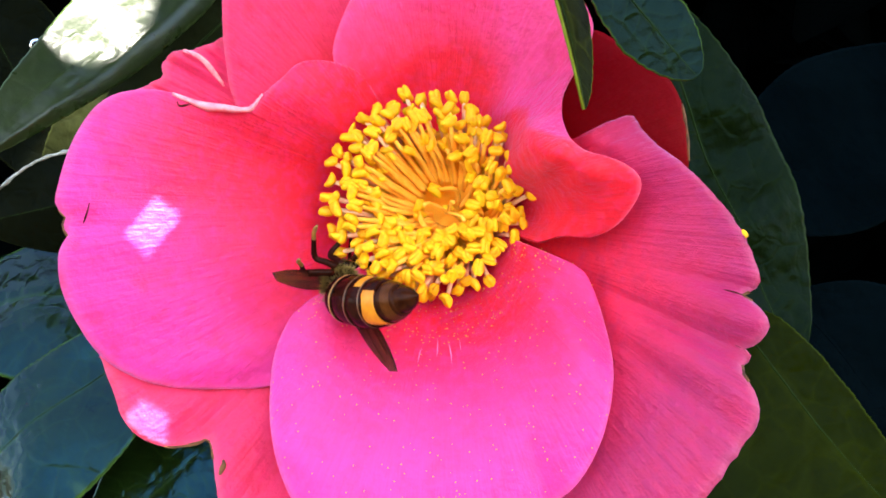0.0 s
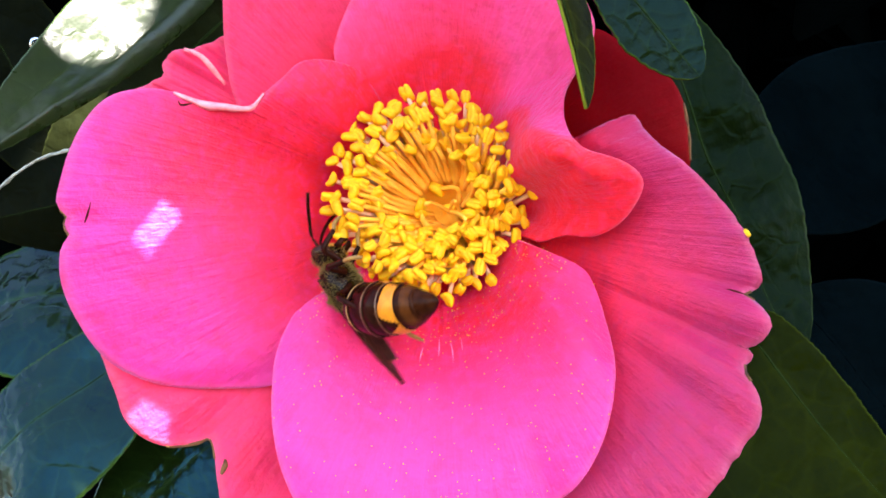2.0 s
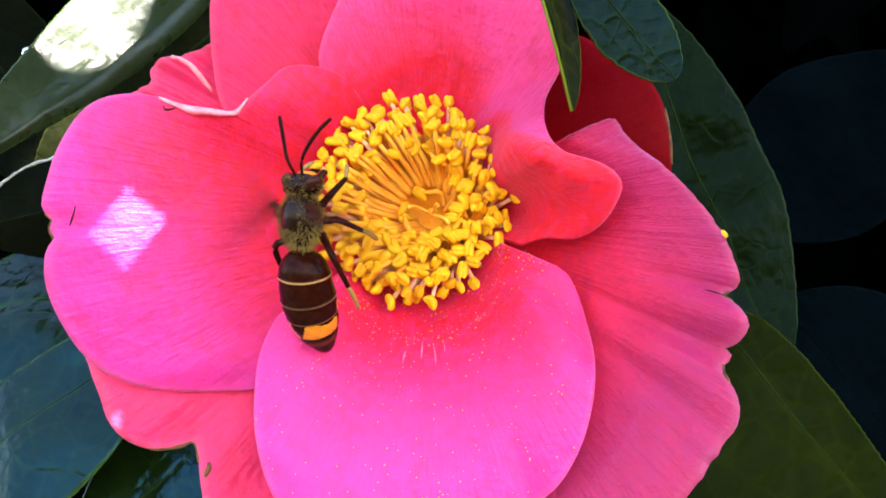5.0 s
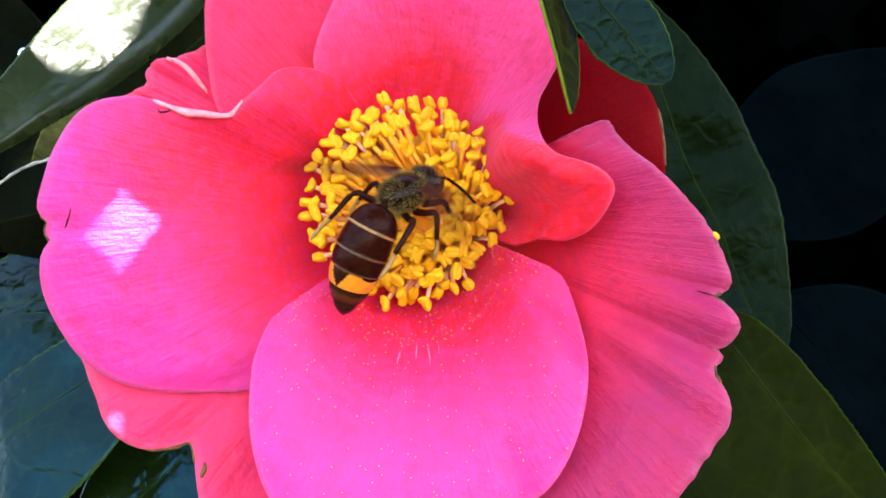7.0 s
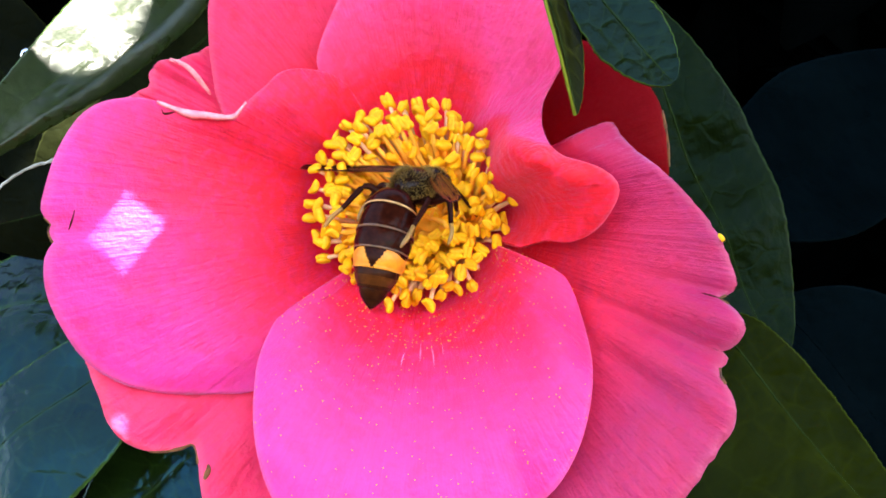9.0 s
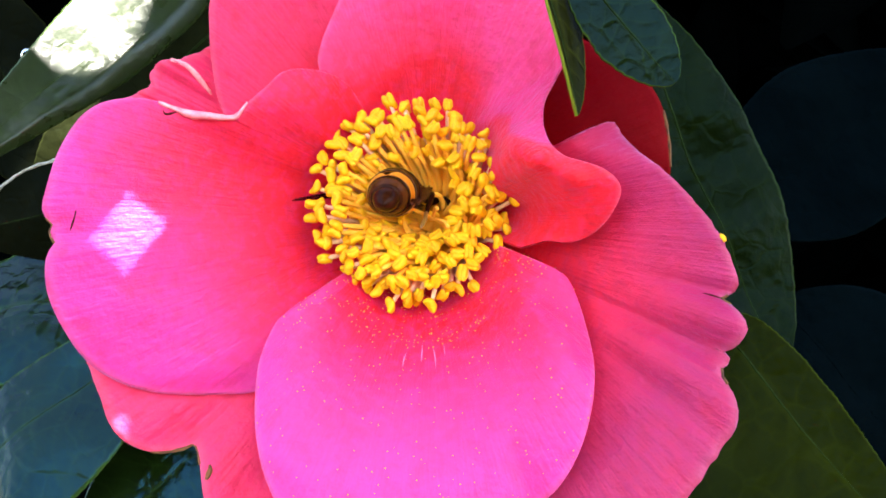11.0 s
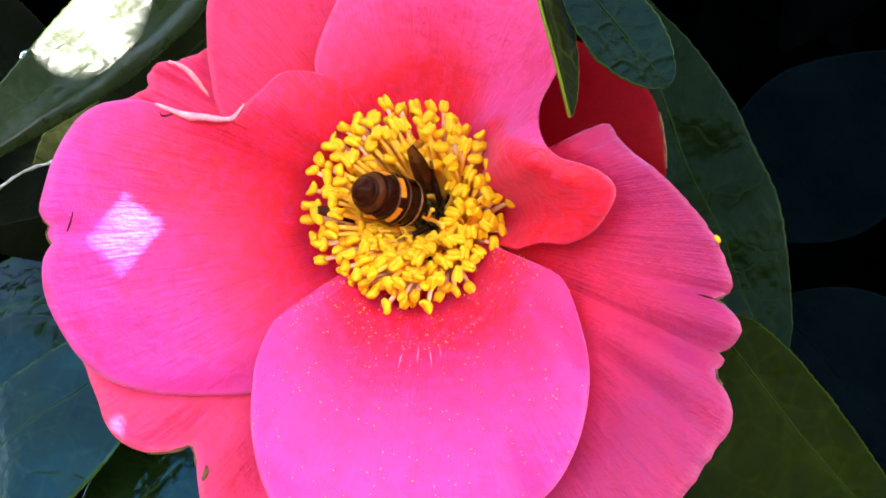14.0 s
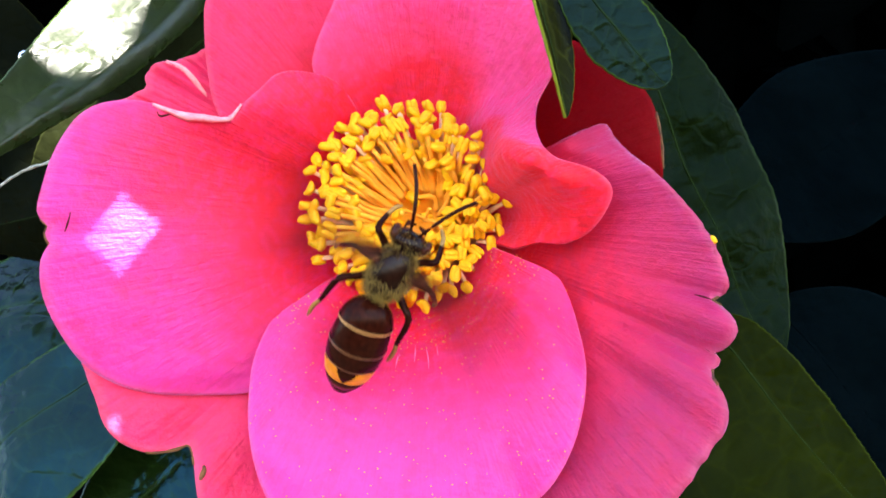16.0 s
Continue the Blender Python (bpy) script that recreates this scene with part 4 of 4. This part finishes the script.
# tergites: start, end in mm from the waist; radius at start and end; material; has a pale rim
TERGITES = [(0.0, 3.4, 0.7, 3.7, 0, True), (3.2, 6.6, 3.55, 3.95, 0, True), (6.4, 9.0, 3.8, 3.65, 0, True),
            (8.8, 11.3, 3.55, 3.15, 1, False), (11.1, 13.6, 3.0, 2.1, 2, False), (13.4, 16.2, 2.0, 0.18, 2, False)]


def abdomen():
    """The abdomen along -y, curled slightly under: six overlapping rings."""
    root = part("abdomen", mesh_from("waist", *tube([Vector((0, 0.8, 0)) * MM, Vector((0, -0.4, 0)) * MM, Vector((0, -1.2, 0)) * MM], [0.75 * MM, 0.5 * MM, 0.9 * MM], 10), DARK), hornet, "glossy dark abdomen")
    sides = 88

    def spine(y):
        c = radians(1.9 * y)
        rr = 1 / radians(1.9)
        return Vector((0, -rr * math.sin(c), -rr * (1 - math.cos(c)))), c
    for y0, y1, r0, r1, look_no, rim in TERGITES:
        verts, faces, mats, rws = [], [], [], 26
        for i in range(rws):
            s = i / (rws - 1)
            c, ang = spine(y0 + (y1 - y0) * s)
            if y0 == 0.0:
                r = r0 + (r1 - r0) * math.sin(math.pi / 2 * s) ** 0.5
            else:
                r = r0 + (r1 - r0) * s ** (1.6 if r1 > 0.5 else 1.25) + 0.18 * math.sin(math.pi * min(1, s)) * (1 if r1 > 0.5 else 1.8)
            r += 0.10 if s > 0.9 and r1 > 0.5 else 0
            for k in range(sides):
                w = 2 * math.pi * k / sides
                p = Vector((r * math.cos(w) * 0.95, 0, r * math.sin(w) * 0.88))
                p.rotate(Euler((ang, 0, 0)))
                verts.append((c + p) * MM)
        c, ang = spine(y1)
        faces = grid_faces(rws, sides, True)
        for i in range(rws - 1):
            for k in range(sides):
                s, w = (i + 0.5) / (rws - 1), 2 * math.pi * (k + 0.5) / sides
                kind = 0
                if rim and s > 0.93:
                    kind = 1
                if look_no == 1:
                    up = abs(((w - math.pi / 2 + math.pi) % (2 * math.pi)) - math.pi)
                    lobe = 0.74 * max(0.0, 1 - up / 0.42) ** 0.8 + 0.16 + 0.10 * math.cos(5 * up) + 0.25 * max(0.0, up - 1.2)
                    kind = 1 if s > lobe and up < 1.95 else 0
                if look_no == 0 and y0 > 6 and 2.1 < abs(((w - math.pi / 2 + math.pi) % (2 * math.pi)) - math.pi) < 2.9 and 0.45 < s < 0.93:
                    kind = 2
                if look_no == 2 and y0 < 12 and 0.40 < s < 0.85:
                    kind = 1
                mats.append(kind)
        faces.append(tuple((rws - 1) * sides + k for k in range(sides)))
        mats.append(0)
        skin = [DARK, PALE if y0 == 0.0 else BROWN_RIM, BAND] if look_no == 0 else [DARK, BAND] if look_no == 1 else [TAIL, AMBER]
        part("tergite", mesh_from("tergite", verts, faces, skin, mats=mats), root, "tergite with a broad notched orange band" if look_no == 1 else "")
    return root


def leg(sx, knot, knee, ankle, toe):
    thick = smooth_line([knot, [(a + b) / 2 for a, b in zip(knot, knee)], knee, ankle], 14)
    v, f = tube([Vector((sx * q[0], q[1], q[2])) * MM for q in thick], [(0.62 - 0.02 * k) * MM for k in range(14)], 8)
    ob = part("leg", mesh_from("leg", v, f, DARK), hornet, "dark leg with a yellow foot")
    path = smooth_line([ankle, [(a + b) / 2 + 0.2 for a, b in zip(ankle, toe)], toe], 8)
    v, f = tube([Vector((sx * q[0], q[1], q[2])) * MM for q in path], [0.34 * MM] * 6 + [0.28 * MM, 0.15 * MM], 7)
    part("tarsus", mesh_from("tarsus", v, f, YELLOW_LEG), ob, "yellow tarsus")


thorax()
HEAD = head()
for side_sign in (-1, 1):
    antenna(side_sign)
WING_L, WING_R = wing(-1), wing(1)
ABDOMEN = abdomen()
ABDOMEN.scale = (1.10, 1.10, 1.10)
for side_sign in (-1, 1):
    leg(side_sign, (2.0, 2.2, -2.0), (4.6, 4.2, -1.4), (4.4, 6.0, -4.0), (3.2, 8.0, -5.6))
    leg(side_sign, (2.4, 0.0, -2.2), (6.0, 0.4, -1.2), (7.6, -1.0, -4.2), (8.2, -2.4, -7.0))
    leg(side_sign, (2.2, -2.0, -2.0), (5.6, -4.6, -0.6), (6.2, -9.0, -3.4), (6.6, -12.5, -5.6))

# seconds; thorax in mm from the heart; forward; back; bend of the abdomen under and sideways
HORNET_ROWS = [
    (0.0, (-14.8, -23.5, -11.4), (0.17, 0.94, 0.30), (-0.56, 0.35, -0.75), 38, -47),
    (0.5, (-15.2, -23.5, -11.0), (0.11, 0.94, 0.31), (-0.59, 0.31, -0.74), 50, -43),
    (1.0, (-13.4, -23.5, -12.2), (0.09, 0.93, 0.37), (-0.56, 0.35, -0.75), 47, -52),
    (1.5, (-13.4, -23.5, -13.0), (0.09, 0.93, 0.37), (-0.56, 0.35, -0.75), 47, -52),
    (1.7, (-13.6, -23.5, -12.2), (0.09, 0.93, 0.37), (-0.56, 0.35, -0.75), 47, -52),
    (2.0, (-14.7, -26.9, -11.0), (-0.45, 0.41, 0.79), (-0.83, 0.14, -0.55), 44, 38),
    (2.5, (-17.5, -26.8, -7.3), (-0.12, 0.45, 0.89), (-0.97, 0.15, -0.21), 51, 15),
    (3.0, (-18.0, -26.4, -1.4), (-0.11, 0.21, 0.97), (-0.99, 0.03, -0.12), 28, 34),
    (3.5, (-18.6, -26.3, -0.0), (0.07, 0.22, 0.97), (-0.99, 0.10, 0.05), 35, 34),
    (3.7, (-17.0, -26.5, -2.9), (-0.10, 0.10, 0.99), (-0.99, -0.05, -0.10), 31, 6),
    (4.4, (-18.4, -31.6, -2.6), (-0.10, 0.05, 0.99), (-0.89, -0.45, -0.07), 13, 3),
    (5.1, (-15.9, -37.8, -1.9), (0.05, -0.15, 0.99), (-0.50, -0.86, -0.10), 23, -4),
    (5.8, (-13.3, -38.9, -1.4), (0.00, -0.28, 0.96), (0.08, -0.96, -0.28), 29, -0),
    (5.9, (-11.0, -38.7, 0.1), (0.15, -0.30, 0.94), (-0.00, -0.95, -0.30), 13, 6),
    (6.0, (-12.0, -38.6, 5.1), (0.15, 0.10, 0.98), (0.02, -1.00, 0.09), 21, 2),
    (6.1, (-5.1, -36.6, 2.1), (0.35, 0.05, 0.93), (0.10, -0.99, 0.01), 9, 1),
    (6.2, (-3.5, -35.6, -2.4), (0.26, 0.04, 0.96), (0.01, -1.00, 0.04), 19, 3),
    (6.3, (-4.9, -35.5, -0.7), (0.21, 0.05, 0.98), (-0.01, -1.00, 0.05), 6, 3),
    (6.4, (-7.4, -35.5, -2.0), (0.41, 0.01, 0.91), (0.02, -1.00, 0.01), 27, -0),
    (6.5, (-6.4, -34.5, -1.2), (0.31, 0.10, 0.94), (0.05, -0.99, 0.09), 17, 2),
    (6.6, (-3.4, -34.7, 0.6), (0.51, 0.00, 0.86), (0.00, -1.00, 0.00), 12, 3),
    (6.7, (-1.6, -32.9, -1.5), (0.57, 0.00, 0.82), (0.00, -1.00, 0.00), 12, -10),
    (6.8, (-3.0, -32.1, 0.6), (0.61, 0.27, 0.75), (0.09, -0.96, 0.27), 37, -7),
    (7.0, (-2.4, -31.4, 2.2), (0.61, 0.67, 0.42), (0.09, -0.59, 0.80), 60, -2),
    (7.5, (-0.9, -30.6, 2.9), (0.51, 0.81, 0.27), (0.11, -0.37, 0.92), 52, 10),
    (8.0, (-1.7, -30.1, 3.3), (0.54, 0.82, 0.18), (0.04, -0.24, 0.97), 53, 20),
    (8.5, (-1.8, -30.1, 3.4), (0.19, 0.86, 0.47), (0.08, -0.49, 0.87), 56, 4),
    (9.0, (-1.6, -30.3, 3.6), (0.52, 0.83, 0.21), (0.09, -0.29, 0.95), 54, 18),
    (9.2, (-1.4, -26.3, 5.3), (0.47, 0.78, 0.42), (-0.06, -0.44, 0.89), 29, 6),
    (10.0, (-2.5, -20.3, 5.2), (0.47, 0.83, 0.31), (-0.10, -0.30, 0.95), 12, 9),
    (11.3, (-2.6, -11.3, 3.8), (0.36, 0.93, 0.08), (-0.07, -0.06, 1.00), -3, 16),
    (11.6, (-2.3, -11.5, 3.8), (0.36, 0.93, 0.09), (-0.07, -0.07, 0.99), -4, 16),
    (12.0, (0.7, -14.6, 0.8), (0.52, 0.83, -0.20), (-0.77, 0.56, 0.31), 0, -5),
    (12.5, (2.7, -14.7, -0.0), (0.55, 0.80, -0.25), (-0.74, 0.60, 0.29), 0, -6),
    (13.5, (2.6, -14.6, -0.0), (0.55, 0.80, -0.25), (-0.74, 0.60, 0.29), 0, -6),
    (14.0, (1.3, -14.6, 0.6), (0.55, 0.80, -0.25), (-0.74, 0.60, 0.29), 2, -7),
    (14.4, (-1.8, -12.7, 2.5), (0.40, 0.91, -0.07), (-0.82, 0.39, 0.42), 17, -3),
    (14.7, (-2.0, -15.7, 3.5), (0.36, 0.81, 0.46), (-0.12, -0.45, 0.89), -2, 6),
    (15.0, (-1.3, -21.7, 3.6), (0.49, 0.72, 0.48), (-0.02, -0.54, 0.84), 3, 14),
    (15.1, (-3.2, -26.7, 2.0), (0.21, 0.53, 0.82), (-0.02, -0.83, 0.55), -22, -6),
    (15.2, (-4.1, -31.7, 1.8), (0.02, 0.55, 0.83), (0.07, -0.83, 0.55), -20, -15),
    (15.4, (-3.2, -42.6, -0.1), (0.07, -0.26, 0.96), (0.06, -0.96, -0.27), 15, -8),
    (15.6, (-3.3, -47.5, -6.8), (0.13, -0.32, 0.94), (0.02, -0.95, -0.32), 24, 2),
    (15.8, (-3.6, -45.6, -9.8), (0.41, -0.23, 0.88), (0.01, -0.97, -0.26), 33, 11),
    (16.0, (-3.3, -41.7, -8.1), (0.53, -0.13, 0.84), (0.02, -0.99, -0.16), 19, 11),
]
# seconds; spread of the two wings; how far each is raised
WING_ROWS = [(0.0, 38, 26, 18, 26), (0.7, 42, 26, 16, 26), (1.0, 50, 26, 14, 26), (1.7, 50, 26, 14, 26), (2.0, 24, 0, 14, 22), (2.5, 20, 35, 30, 26), (3.0, 4, 35, 26, 18), (3.7, 4, 40, 28, 22), (4.2, 40, 40, 0, 0), (7.0, 70, 60, 0, 0),
             (7.8, 80, 38, -10, 4), (8.2, 80, 38, -10, 4), (8.83, 88, 38, 16, 4), (9.2, 88, 38, 16, 4), (11.3, 20, 20, 0, 20), (11.9, -8, 20, -22, 22), (14.2, -2, 27, -16, 30), (14.6, 10, 20, 0, 20), (15.0, 10, 6, 4, 20), (15.2, 44, 2, -6, 2), (15.4, 47, 17, 26, 30),
             (15.6, 26, 23, 2, 2), (15.72, 30, 26, 2, 2), (15.8, 60, 60, 0, 0), (16.0, 60, 60, 0, 0)]


def stance(x, forward, dorsal):
    y = Vector(forward).normalized()
    z = Vector(dorsal)
    z = (z - y * z.dot(y)).normalized()
    m = Matrix((y.cross(z), y, z)).transposed().to_4x4()
    m.translation = HEART + Vector(x) * MM
    return m


def motions():
    walk(hornet, [(t, stance(x, f, d)) for t, x, f, d, b, w in HORNET_ROWS])
    walk(ABDOMEN, [(t, pose(0, -4.3 * MM, -0.5 * MM, b - 12, 0, w)) for t, x, f, d, b, w in HORNET_ROWS])
    nod = [(0, -20), (3.7, -20), (5.0, 0), (6.7, 0), (7.0, -35), (9.2, -40), (14.7, -40), (15.2, -20), (15.5, 0), (16.0, 0)]
    walk(HEAD, [(t, pose(0, 4.9 * MM, -0.2 * MM, a, 0, 0)) for t, a in nod])
    # one unseen leaf overhead sways to open and close the sun's gap
    rest, shut = OVERHEAD[0].matrix_world.copy(), [(0, 3.2), (0.5, 3.2), (1.0, 3.8), (1.5, 9.0), (2.0, 5.0), (2.5, 5.2), (3.0, 0.8), (3.2, 5.5), (3.35, 11), (3.5, 11), (3.6, 7.5), (3.7, 0.2), (5.8, -1.5), (9.0, -1.2), (16, -1.4)]
    walk(OVERHEAD[0], [(t, Matrix.Translation(-(side * 0.55 + rise * 0.835) * c * 0.45 * MM) @ rest) for t, c in shut])
    # the narrow leaf beside the lobe swings a little
    rest_narrow = NARROW_LEAF.matrix_world.copy()
    walk(NARROW_LEAF, [(t, Matrix.Translation((c * MM, 0, 0)) @ rest_narrow) for t, c in ((0, 0), (3.6, 0), (5.8, 1.6), (7.5, 1.8), (16, 1.4))])
    # the swaying leaf's unseen neighbour gives way, to widen the sun patch
    rest_side = OVERHEAD[3].matrix_world.copy()
    walk(OVERHEAD[3], [(t, Matrix.Translation((side * 0.55 - rise * 0.835) * c * MM) @ rest_side) for t, c in ((0, 0), (3.2, 0), (3.7, 0.6), (5.8, 1.1), (16, 1.1))])
    # another unseen leaf closes the lower gap in part
    rest_low, closing = OVERHEAD[4].matrix_world.copy(), [(0, 0), (2.4, 0), (2.8, 5), (3.2, 2), (3.6, 6), (5.8, 4.5), (9.0, 4), (16, 4.5)]
    walk(OVERHEAD[4], [(t, Matrix.Translation((side * 0.8 + rise * 0.6) * c * MM) @ rest_low) for t, c in closing])
    STROKE = (0, 1, 0, -1, 0, 1, 0, -1, 0, 1, 0, -1, 0, 0.5, -0.5)     # wingbeat, every thirtieth of a second
    ts = [r[0] for r in WING_ROWS]
    for ob, sx, col in ((WING_L, -1, 1), (WING_R, 1, 2)):
        rows = []
        flying = [(4.3, 7.75), (8.25, 8.75), (15.80, 16.01)]
        stops = sorted(set([r[0] for r in WING_ROWS] + [k / 30 for a, b in flying for k in range(int(a * 30), int(b * 30) + 1)]))
        for t in stops:
            spread = float(np.interp(t, ts, [r[col] for r in WING_ROWS]))
            lift = float(np.interp(t, ts, [r[col + 2] for r in WING_ROWS]))
            fold = 62 if 1.8 < t < 3.9 else 0 if 2.2 < t < 11.0 else 38
            if any(a <= t <= b for a, b in flying):
                fold = 0
                spread, lift = 80 + 82 * STROKE[round(t * 30) % 15], 20 * STROKE[(round(t * 30) + 1) % 15]
            rows.append((t, pose(sx * 2.5 * MM, 1.6 * MM, 1.9 * MM) @ pose(0, 0, 0, 0, 0, sx * spread) @ pose(0, 0, 0, lift - 6, sx * fold, 0)))
        walk(ob, rows)


motions()
